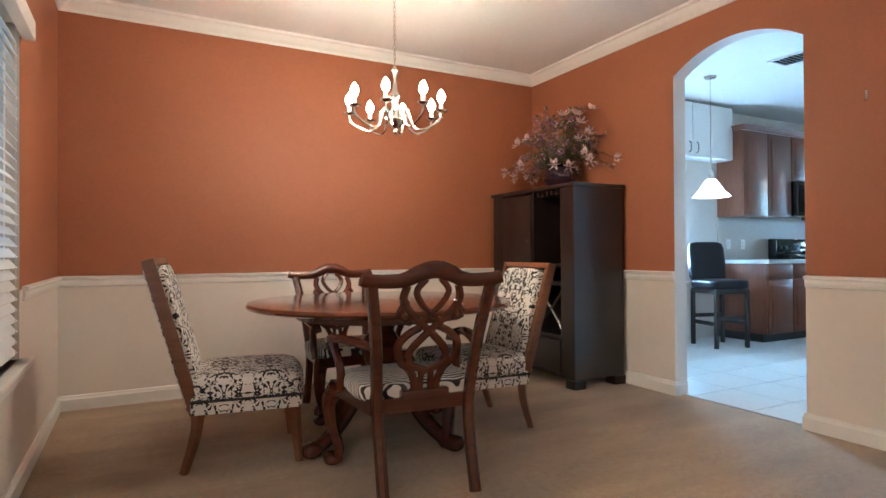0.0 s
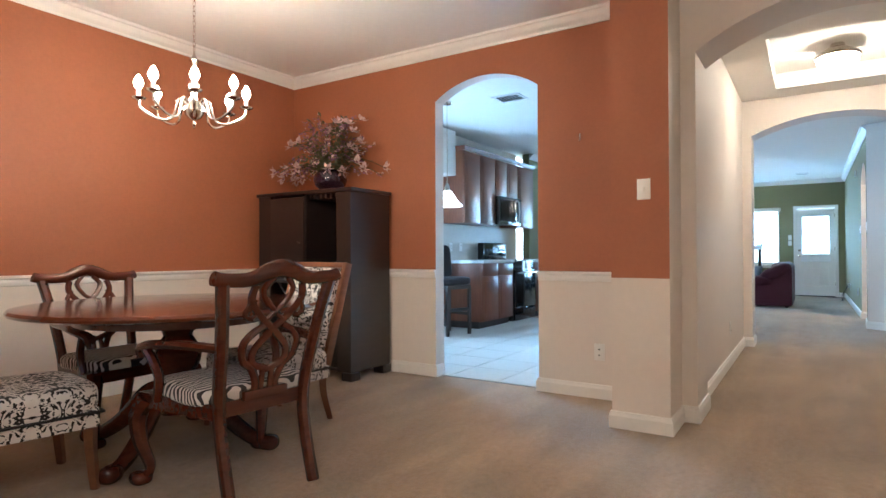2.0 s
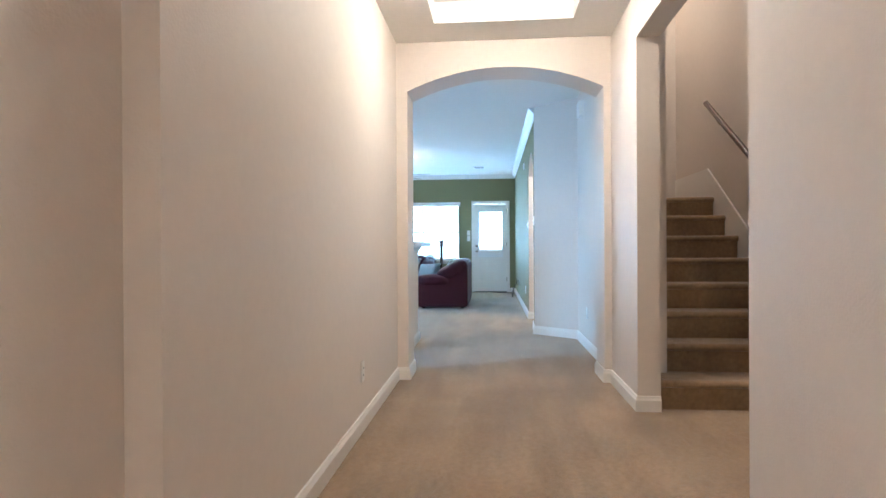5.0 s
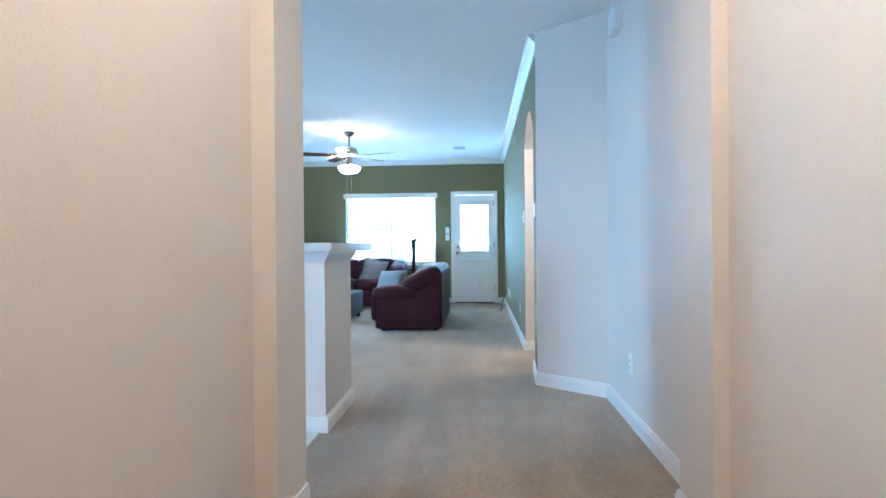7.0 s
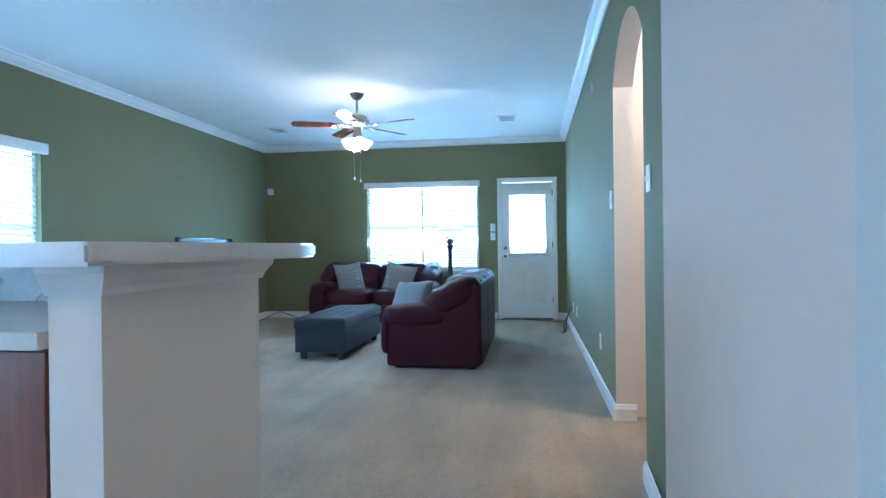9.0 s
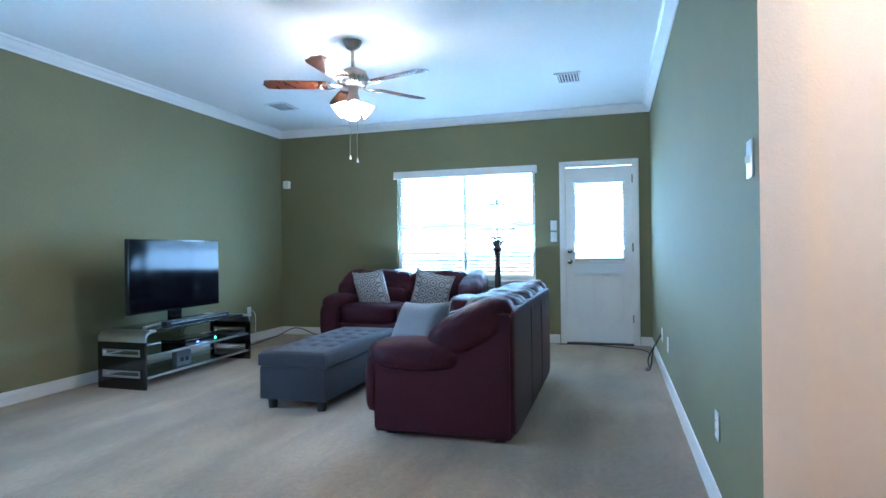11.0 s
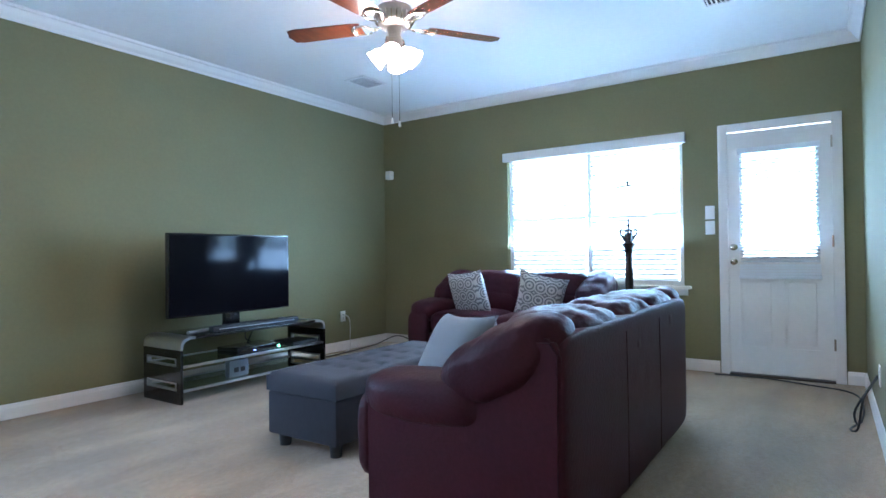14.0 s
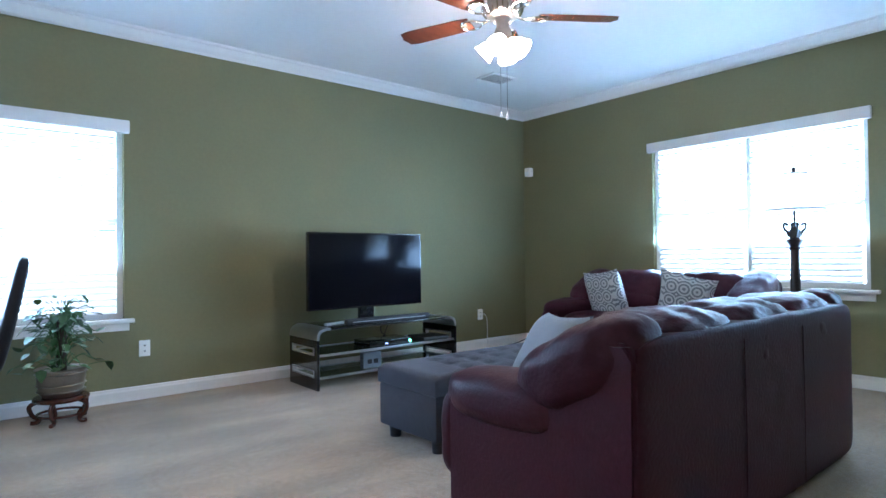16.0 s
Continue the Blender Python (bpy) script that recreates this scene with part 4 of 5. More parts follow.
def chandelier(cx, cy):
    c = thing("chandelier", "polished nickel eight-arm chandelier with lit candle bulbs", "chandelier")
    zb = 1.72
    part("body", lathe(B(), [(0.003, zb - 0.03), (0.012, zb - 0.02), (0.006, zb), (0.035, zb + 0.015), (0.055, zb + 0.05), (0.045, zb + 0.085), (0.018, zb + 0.11), (0.014, zb + 0.16), (0.028, zb + 0.19), (0.014, zb + 0.22), (0.012, zb + 0.30), (0.024, zb + 0.325), (0.008, zb + 0.35), (0.004, zb + 0.37)], pose(cx, cy, 0), 20), NICKEL, c)
    bm = B()
    z = zb + 0.37
    k = 0
    while z < CEIL - 0.06:
        ring = [(cx + (0.007 * math.cos(a) if k % 2 else 0), cy + (0 if k % 2 else 0.007 * math.cos(a)), z + 0.017 + 0.017 * math.sin(a)) for a in [i * math.pi / 5 for i in range(11)]]
        tube(bm, ring, 0.0022, 4)
        z += 0.027
        k += 1
    part("chain", bm, NICKEL, c)
    part("canopy", lathe(B(), [(0.008, CEIL - 0.06), (0.03, CEIL - 0.045), (0.06, CEIL - 0.012), (0.062, CEIL - 0.001)], pose(cx, cy, 0), 24), NICKEL, c)
    for i in range(8):
        a = 2 * math.pi * i / 8 + 0.2
        R = 0.265
        d = Vector((math.cos(a), math.sin(a), 0))
        o = Vector((cx, cy, zb))
        pts = bend([o + d * r + Vector((0, 0, h_)) for r, h_ in ((0.03, 0.08), (0.07, 0.11), (0.085, 0.07), (0.11, 0.005), (0.17, -0.005), (0.252, 0.04), (R, 0.085))], 6)
        arm = part("arm", tube(B(), pts, 0.0065, 8), NICKEL, c)
        m = Matrix.Translation(o + d * R + Vector((0, 0, 0.085)))
        part("drip_pan", lathe(B(), [(0.008, -0.004), (0.034, 0.006), (0.038, 0.012), (0.010, 0.008)], m, 16), NICKEL, arm)
        part("candle_sleeve", lathe(B(), [(0.011, 0.008), (0.011, 0.050), (0.004, 0.053)], m, 12), PLASTIC, arm, "white candle sleeve")
        part("bulb", lathe(B(), [(0.006, 0.054), (0.019, 0.072), (0.023, 0.088), (0.015, 0.112), (0.003, 0.130)], m, 12), BULB, arm, "lit candle bulb")


chandelier(0.20, 3.95)

# flush dome lights: hall tray, side passage, and unseen fill at stair head and foyer
def dome_light(x, y, top, label):
    l = thing("ceiling_light", label, "lamp", "dome ceiling lights")
    at = pose(x, y, top)
    part("pan", lathe(B(), [(0.05, -0.001), (0.06, -0.03), (0.155, -0.085), (0.17, -0.105), (0.155, -0.12)], at, 32), NICKEL, l)
    part("diffuser", lathe(B(), [(0.157, -0.121), (0.15, -0.16), (0.115, -0.20), (0.06, -0.222), (0.01, -0.228)], at, 32), DOME, l, "lit frosted glass dome")
    part("finial", lathe(B(), [(0.008, -0.229), (0.012, -0.24), (0.004, -0.252)], at, 12), NICKEL, l)


dome_light(4.25, 0.965, HC + 0.15, "lit frosted dome light in the hall tray")
# added fill out of view: lifts the stairwell, fixture itself is invented
dome_light(6.6, -0.58, 5.2, "unseen dome light added to brighten the stairs")
# invented lamp behind the camera, brightens the pier and the near arch
dome_light(-2.1, 1.15, CEIL, "unseen dome light added to brighten the pier and near arch")
dome_light(8.75, -0.25, CEIL, "lit frosted dome light in the side passage")

# ---- living room things ----
def sofa(m, length, seats, label, group=""):
    """A padded leather sofa along x, facing +y; its back stands at y = 0."""
    s = thing("sofa" if seats > 2 else "loveseat", label, "sofa")
    D = 0.90
    L = length
    for x0, x1 in ((0.0, 0.10), (L - 0.10, L)):
        side = [(0.02, 0.03), (D - 0.03, 0.03), (D - 0.03, 0.47), (0.66, 0.45), (0.50, 0.47), (0.38, 0.54), (0.26, 0.66), (0.14, 0.745), (0.05, 0.745), (0.015, 0.70)]
        bm = slab(B(), side, YZ @ pose(0, 0, x0), x1 - x0)
        bmesh.ops.bevel(bm, geom=bm.edges[:], offset=0.012, segments=2, affect="EDGES")
        part("side_panel", bm, LEATHER, s)
    for sgn, x in ((1, 0.10), (-1, L - 0.10)):
        bm = B()
        pillow(bm, (x + 0.02 * sgn, 0.60, 0.475), (0.30, 0.66, 0.20), 3.0, 16, 0.010, 8)
        part("arm_pad", bm, LEATHER, s)
        bm = B()
        pillow(bm, (x + 0.01 * sgn, D - 0.005, 0.30), (0.22, 0.09, 0.36), 3.4, 10, 0.006, 10)
        part("arm_front", bm, LEATHER, s)
        bm = B()
        pillow(bm, (0, 0, 0), (0.29, 0.56, 0.26), 2.8, 20, 0.011, 10)
        bm.transform(pose(x + 0.02 * sgn, 0.275, 0.635, -26))
        part("back_wing", bm, LEATHER, s)
    bm = B()
    pillow(bm, (L / 2, 0.06, 0.395), (L - 0.02, 0.12, 0.73), 14, 44, 0.006, 13)
    part("back_panel", bm, LEATHER, s)
    for i in range(1, seats):
        x = 0.12 + (L - 0.24) * i / seats
        part("back_seam", tube(B(), bend([(x, -0.002, 0.05), (x + 0.004 * math.sin(i * 3), -0.004, 0.35), (x, -0.001, 0.70)], 4), 0.002, 5), LEATHER, s)
    w = (L - 0.36) / seats
    for i in range(seats):
        x = 0.18 + w * (i + 0.5)
        bm = B()
        pillow(bm, (x, 0.58, 0.37), (w * 0.99, 0.66, 0.22), 4.5, 14, 0.010, 7)
        part("seat_cushion", bm, LEATHER, s)
        bm = B()
        pillow(bm, (x, 0.19, 0.655), (w * 1.12, 0.37, 0.32), 3.6, 26, 0.013, 11)
        part("back_cushion", bm, LEATHER, s)
        bm = B()
        pillow(bm, (x, 0.29, 0.52), (w * 0.97, 0.22, 0.26), 3.2, 12, 0.012, 8)
        part("lumbar_cushion", bm, LEATHER, s)
    part("seat_frame", box(B(), 0.10, 0.10, 0.05, L - 0.10, D - 0.05, 0.27, 0.02), LEATHER, s)
    bm = B()
    pillow(bm, (L / 2, D - 0.06, 0.19), (L - 0.26, 0.12, 0.20), 5, 12, 0.005, 8)
    part("front_rail", bm, LEATHER, s)
    for x in (0.10, L - 0.10):
        for y in (0.10, D - 0.12):
            part("foot", box(B(), x - 0.03, y - 0.03, 0.0, x + 0.03, y + 0.03, 0.05), MATBLACK, s)
    s.matrix_basis = m
    return s


sofa(pose(10.48, 1.455, 0) @ Matrix.Diagonal((1, 0.97, 1, 1)), 1.92, 3, "burgundy leather three-seat sofa with gathered back cushions")
sofa(pose(13.98, 2.34, 0, 0, 0, 90) @ Matrix.Diagonal((1, 1, 1.06, 1)), 1.72, 2, "burgundy leather loveseat under the window")


def cushion(m, mat, label):
    c = thing("throw_pillow", label, "pillow", "throw pillows")
    bm = B()
    n = 14
    rows = {}
    for sgn in (1, -1):
        for i in range(n + 1):
            for j in range(n + 1):
                u, v = 2 * i / n - 1, 2 * j / n - 1
                pinch = 1 - 0.10 * (1 - u * u) * abs(v) ** 3
                pinch2 = 1 - 0.10 * (1 - v * v) * abs(u) ** 3
                edge = (1 - u ** 4) * (1 - v ** 4)
                p = (0.22 * u * pinch2, sgn * 0.085 * max(edge, 0) ** 0.6, 0.22 * v * pinch)
                if i in (0, n) or j in (0, n):
                    rows.setdefault((0, i, j), None)
                    key = (0, i, j)
                else:
                    key = (sgn, i, j)
                if rows.get(key) is None:
                    rows[key] = bm.verts.new(p)
        for i in range(n):
            for j in range(n):
                q = [rows[(0 if a in (0, n) or b in (0, n) else sgn, a, b)] for a, b in ((i, j), (i + 1, j), (i + 1, j + 1), (i, j + 1))]
                bm.faces.new(q)
    part("cover", bm, mat, c)
    c.matrix_basis = m


cushion(pose(13.40, 3.58, 0.655, -14, 0, 78) @ pose(0, 0, 0, 0, 6, 0), MEDALLION, "grey medallion-print throw pillow leaning on the loveseat")
cushion(pose(13.42, 2.86, 0.645, -16, 0, 100) @ pose(0, 0, 0, 0, -14, 0), MEDALLION, "grey medallion-print throw pillow leaning on the loveseat")
cushion(pose(10.93, 2.17, 0.56, 30, 0, 62) @ pose(0, 0, 0, 0, 4, 0), PALECLOTH, "plain pale grey throw pillow on the sofa seat")

o = thing("storage_ottoman", "long charcoal tufted storage ottoman on black feet", "ottoman")
OX0, OX1, OY0, OY1 = 10.81, 12.13, 2.79, 3.31
part("body", box(B(), OX0 + 0.005, OY0 + 0.005, 0.07, OX1 - 0.005, OY1 - 0.005, 0.30, 0.015), GREYCLOTH, o)
bm = B()
NX, NY = 60, 24
grid = []
tufts = [(OX0 + 0.30 + 0.19 * i + (0.0 if j % 2 else 0.0), OY0 + 0.12 + 0.135 * j) for i in range(5) for j in range(3)]
for i in range(NX + 1):
    row = []
    for j in range(NY + 1):
        x, y = OX0 + (OX1 - OX0) * i / NX, OY0 + (OY1 - OY0) * j / NY
        e = min(x - OX0, OX1 - x, y - OY0, OY1 - y)
        z = 0.408 - 0.025 * math.exp(-e / 0.012)
        for a, b in tufts:
            z -= 0.020 * math.exp(-((x - a) ** 2 + (y - b) ** 2) / 0.0011)
        row.append(bm.verts.new((x, y, z)))
    grid.append(row)
for i in range(NX):
    for j in range(NY):
        bm.faces.new((grid[i][j], grid[i + 1][j], grid[i + 1][j + 1], grid[i][j + 1]))
rim = [grid[i][0] for i in range(NX + 1)] + [grid[NX][j] for j in range(1, NY + 1)] + [grid[i][NY] for i in range(NX - 1, -1, -1)] + [grid[0][j] for j in range(NY - 1, 0, -1)]
low = [bm.verts.new((v.co.x, v.co.y, 0.304)) for v in rim]
for i in range(len(rim)):
    k = (i + 1) % len(rim)
    bm.faces.new((rim[i], rim[k], low[k], low[i]))
bm.faces.new(low)
lid = part("lid", bm, GREYCLOTH, o, "deep-tufted lid", 50)
for a, b in tufts:
    part("button", lathe(B(), [(0.010, 0.386), (0.012, 0.392), (0.004, 0.396)], pose(a, b, 0), 10), GREYCLOTH, lid)
for x in (OX0 + 0.07, OX1 - 0.07):
    for y in (OY0 + 0.07, OY1 - 0.07):
        part("foot", lathe(B(), [(0.030, 0), (0.036, 0.07)], pose(x, y, 0), 12), MATBLACK, o)

# television and its stand
v = thing("tv_stand", "black glass media stand with silver trim and curved corners", "tv stand")
SX0, SX1, SY0, SY1, SH = 11.05, 12.44, 4.515, 4.99, 0.468
def bent_top(x, sgn):
    prof = [(0.0, 0.0), (0.02, 0.0), (0.02, SH - 0.09), (0.03, SH - 0.055), (0.055, SH - 0.03), (0.09, SH - 0.02), (0.09, SH), (0.05, SH - 0.004), (0.018, SH - 0.025), (0.0, SH - 0.07)]
    return [(x + sgn * a, b) for a, b in prof]
for x, sgn in ((SX0, 1), (SX1, -1)):
    bm = B()
    slots = (0.10, 0.145), (0.27, 0.315)
    z = 0.0
    for z0, z1 in slots + ((0.38, 0.38),):
        box(bm, x, SY0, z, x + sgn * 0.02, SY1, z0)
        if z1 > z0:
            box(bm, x, SY0, z0, x + sgn * 0.02, SY0 + 0.06, z1), box(bm, x, SY1 - 0.06, z0, x + sgn * 0.02, SY1, z1)
        z = z1
    part("side_panel", bm, BLACK, v, "black glass side with slots")
    for z0, z1 in slots:
        bm = B()
        for r in ((SY0 + 0.055, z0 - 0.006, SY1 - 0.055, z0 + 0.004), (SY0 + 0.055, z1 - 0.004, SY1 - 0.055, z1 + 0.006), (SY0 + 0.05, z0 - 0.006, SY0 + 0.062, z1 + 0.006), (SY1 - 0.062, z0 - 0.006, SY1 - 0.05, z1 + 0.006)):
            box(bm, x - sgn * 0.005, r[0], r[1], x + sgn * 0.025, r[2], r[3])
        part("slot_trim", bm, SILVER, v, "silver slot trim")
    prof = [(0.0, 0.38), (0.02, 0.38), (0.024, SH - 0.05), (0.04, SH - 0.03), (0.08, SH - 0.018), (0.12, SH - 0.018), (0.12, SH), (0.06, SH - 0.001), (0.02, SH - 0.018), (0.004, SH - 0.045)]
    bm = slab(B(), [(x + sgn * a, b) for a, b in prof], XZ @ pose(0, 0, SY0), SY1 - SY0)
    part("corner_band", bm, SILVER, v, "silver curved corner band")
part("top", box(B(), SX0 + 0.12, SY0, SH - 0.018, SX1 - 0.12, SY1, SH - 0.001, 0.003), BLACK, v, "black glass top")
for z in (0.085, 0.255):
    part("shelf", box(B(), SX0 + 0.021, SY0 + 0.03, z, SX1 - 0.021, SY1 - 0.02, z + 0.008), SHELFGLASS, v, "clear glass shelf")
    for y in (SY0 + 0.018, SY1 - 0.018):
        part("shelf_rail", box(B(), SX0 + 0.021, y - 0.011, z - 0.004, SX1 - 0.021, y + 0.011, z + 0.014, 0.003), SILVER, v, "silver shelf rail")
tv = thing("television", "large black flat-screen television switched off on the stand", "television")
part("casing", box(B(), 11.065, 4.685, 0.590, 12.175, 4.725, 1.214, 0.006), BLACK, tv)
part("screen", box(B(), 11.077, 4.681, 0.605, 12.163, 4.6845, 1.202), SCREEN, tv)
part("neck", box(B(), 11.54, 4.70, 0.488, 11.68, 4.74, 0.62, 0.01), BLACK, tv)
part("base", tube(B(), bend([(11.20, 4.66, 0.478), (11.43, 4.70, 0.482), (11.61, 4.72, 0.488), (11.79, 4.70, 0.482), (12.02, 4.66, 0.478)], 6), 0.012, 8, 1.6), SILVER, tv, "curved silver foot")
sb = thing("soundbar", "slim black soundbar on the media stand", "soundbar")
part("body", box(B(), 11.35, 4.57, SH, 12.18, 4.635, SH + 0.045, 0.012), MATBLACK, sb)
part("trim", box(B(), 11.40, 4.566, SH + 0.018, 12.13, 4.5695, SH + 0.024), SILVER, sb)
st = thing("set_top_box", "black set-top box with blue and green lights", "set-top box")
part("body", box(B(), 11.55, 4.56, 0.263, 11.98, 4.82, 0.318, 0.008), BLACK, st)
part("blue_light", box(B(), 11.70, 4.556, 0.286, 11.72, 4.559, 0.293), BLUEDIODE, st)
part("green_light", lathe(B(), [(0.012, 0), (0.012, 0.003)], pose(11.95, 4.559, 0.292, 90), 12), DIODE, st)
rt = thing("modem", "small pale plastic modem on the lower shelf", "modem")
part("body", box(B(), 11.52, 4.62, 0.093, 11.70, 4.68, 0.225, 0.012), PALECLOTH, rt)
part("panel", box(B(), 11.56, 4.615, 0.13, 11.60, 4.6195, 0.165), MATBLACK, rt), part("panel", box(B(), 11.62, 4.615, 0.13, 11.66, 4.6195, 0.165), MATBLACK, rt)
gm = thing("game_console", "flat black device at the end of the shelf", "device")
part("body", box(B(), 12.10, 4.55, 0.263, 12.38, 4.80, 0.300, 0.006), MATBLACK, gm)


def cable(pts, r, mat, label):
    c = thing("cable", label, "cable", "cables")
    part("cord", tube(B(), bend(pts, 8), r, 6), mat, c)


cable([(13.36, 5.165, 0.39), (13.40, 5.12, 0.34), (13.42, 5.13, 0.14), (13.36, 5.10, 0.006), (13.0, 5.06, 0.006)], 0.004, PLASTIC, "white cord hanging from the outlet")
cable([(12.55, 5.00, 0.006), (13.2, 5.02, 0.006), (13.75, 5.05, 0.02), (13.98, 4.90, 0.10), (14.03, 4.6, 0.006), (14.02, 4.2, 0.006)], 0.006, MATBLACK, "black cable running along the baseboard")
cable([(11.60, 4.76, 0.53), (11.75, 4.86, 0.49), (11.95, 4.92, 0.474), (12.1, 4.82, 0.483), (12.3, 4.76, 0.475)], 0.004, MATBLACK, "black cable behind the television")
cable([(11.85, 4.84, 0.44), (11.88, 4.90, 0.34), (11.92, 4.84, 0.30), (11.95, 4.83, 0.28)], 0.004, MATBLACK, "black cable behind the set-top box")
cable([(11.95, 4.86, 0.44), (11.92, 4.92, 0.30), (11.85, 4.90, 0.15), (11.72, 4.72, 0.11)], 0.004, MATBLACK, "black cable hanging behind the shelves")
cable([(13.98, 1.55, 0.006), (13.93, 1.2, 0.02), (13.90, 0.9, 0.006), (13.75, 0.62, 0.006), (13.2, 0.58, 0.02), (12.85, 0.62, 0.01), (12.7, 0.64, 0.12), (12.66, 0.57, 0.27), (12.70, 0.535, 0.33)], 0.006, MATBLACK, "black cable looping from the door to the outlet")
cable([(12.70, 0.535, 0.32), (12.62, 0.60, 0.22), (12.60, 0.63, 0.05), (12.75, 0.66, 0.006), (12.95, 0.60, 0.006)], 0.006, MATBLACK, "black cable coiled below the outlet")

# floor lamp behind the sofa
LX, LY = 13.79, 2.19
fl = thing("floor_lamp", "dark bronze column floor lamp with a beige shade", "lamp")
part("base", lathe(B(), [(0.13, 0), (0.14, 0.02), (0.12, 0.045), (0.05, 0.07), (0.035, 0.11)], pose(LX, LY, 0), 24), BRONZE, fl)
part("pole", lathe(B(), [(0.030, 0.10), (0.036, 0.50), (0.033, 1.02), (0.046, 1.035), (0.034, 1.05), (0.060, 1.09), (0.064, 1.105), (0.036, 1.115), (0.040, 1.17), (0.020, 1.20)], pose(LX, LY, 0), 18), BRONZE, fl)
for k in range(4):
    a = k * math.pi / 2 + 0.6
    part("scroll", tube(B(), bend([(LX + r_ * math.cos(a), LY + r_ * math.sin(a), z_) for r_, z_ in ((0.035, 1.13), (0.05, 1.16), (0.072, 1.195), (0.068, 1.23), (0.050, 1.225), (0.052, 1.205))], 5), [0.012 - 0.0002 * q for q in range(26)], 7), BRONZE, fl)
part("stem", lathe(B(), [(0.009, 1.19), (0.009, 1.60), (0.016, 1.63), (0.004, 1.655)], pose(LX, LY, 0), 10), BRONZE, fl)
part("shade", lathe(B(), [(0.205, 1.325), (0.210, 1.325), (0.165, 1.385), (0.115, 1.48), (0.088, 1.60), (0.083, 1.60), (0.110, 1.48), (0.160, 1.385)], pose(LX, LY, 0), 32), SHADE, fl, "flared beige lampshade")
for z_, r_ in ((1.325, 0.209), (1.60, 0.087)):
    part("shade_rim", tube(B(), [(LX + r_ * math.cos(i * math.pi / 14), LY + r_ * math.sin(i * math.pi / 14), z_) for i in range(29)], 0.006, 5), BRONZE, fl)


def ceiling_fan(cx, cy, drop):
    f = thing("ceiling_fan", "five-blade ceiling fan with pewter motor and lit tulip lights", "ceiling fan")
    part("canopy", lathe(B(), [(0.02, CEIL - 0.07), (0.05, CEIL - 0.05), (0.07, CEIL - 0.015), (0.072, CEIL - 0.001)], pose(cx, cy, 0), 24), PEWTER, f)
    part("downrod", lathe(B(), [(0.013, 2.45), (0.013, CEIL - 0.06)], pose(cx, cy, 0), 12), PEWTER, f)
    part("motor", lathe(B(), [(0.05, (2.365 + drop)), (0.085, (2.375 + drop)), (0.11, (2.40 + drop)), (0.115, (2.44 + drop)), (0.10, (2.475 + drop)), (0.06, (2.495 + drop)), (0.02, (2.51 + drop))], pose(cx, cy, 0), 32), PEWTER, f)
    for k in range(24):
        a = 2 * math.pi * k / 24
        part("motor_rib", tube(B(), [(cx + r * math.cos(a), cy + r * math.sin(a), z) for r, z in ((0.090, (2.372 + drop)), (0.112, (2.395 + drop)), (0.119, (2.43 + drop)))], 0.004, 5), NICKEL, f)
    part("light_hub", lathe(B(), [(0.02, (2.21 + drop)), (0.045, (2.23 + drop)), (0.05, (2.28 + drop)), (0.035, (2.32 + drop)), (0.045, (2.36 + drop))], pose(cx, cy, 0), 20), PEWTER, f)
    for k in range(5):
        a = -34 + 72 * k
        m = pose(cx, cy, (2.375 + drop), 0, 0, a) @ pose(0, 0, 0, 10)
        out = [(0.20, -0.055), (0.26, -0.062), (0.60, -0.070), (0.655, -0.060), (0.66, -0.03), (0.675, 0.0), (0.66, 0.03), (0.655, 0.060), (0.60, 0.070), (0.26, 0.062), (0.20, 0.055)]
        blade = part("blade", slab(B(), out, m, 0.006), BLADE, f, "reddish wood fan blade")
        bm = B()
        for sgn in (-1, 1):
            tube(bm, [m @ p for p in bend([(0.09, 0, -0.004), (0.13, sgn * 0.012, -0.012), (0.18, sgn * 0.045, -0.008), (0.24, sgn * 0.035, -0.007), (0.26, 0, -0.007), (0.23, -sgn * 0.012, -0.007)], 5)], 0.006, 6)
        part("blade_iron", bm, NICKEL, blade, "open scroll blade bracket")
    for k in range(4):
        a = radians(30 + 90 * k)
        m = pose(cx + 0.045 * math.cos(a), cy + 0.045 * math.sin(a), (2.235 + drop), 0, 0, 30 + 90 * k) @ pose(0, 0, 0, 0, 130, 0)
        part("tulip_shade", lathe(B(), [(0.018, 0.0), (0.026, 0.015), (0.046, 0.05), (0.050, 0.075), (0.060, 0.10), (0.056, 0.10), (0.02, 0.03)], m, 18), TULIP, f, "lit frosted tulip shade")
    for dx, dy, low in ((0.02, 0.04, 1.83), (0.0, -0.03, 1.80)):
        part("pull_chain", tube(B(), [(cx + dx, cy + dy, (2.22 + drop)), (cx + dx, cy + dy, low)], 0.0022, 5), NICKEL, f)
        part("chain_pull", lathe(B(), [(0.002, 0.03), (0.005, 0.025), (0.009, 0.0), (0.004, -0.004)], pose(cx + dx, cy + dy, low - 0.03), 10), PLASTIC, f)


ceiling_fan(11.34, 2.81, -0.02)


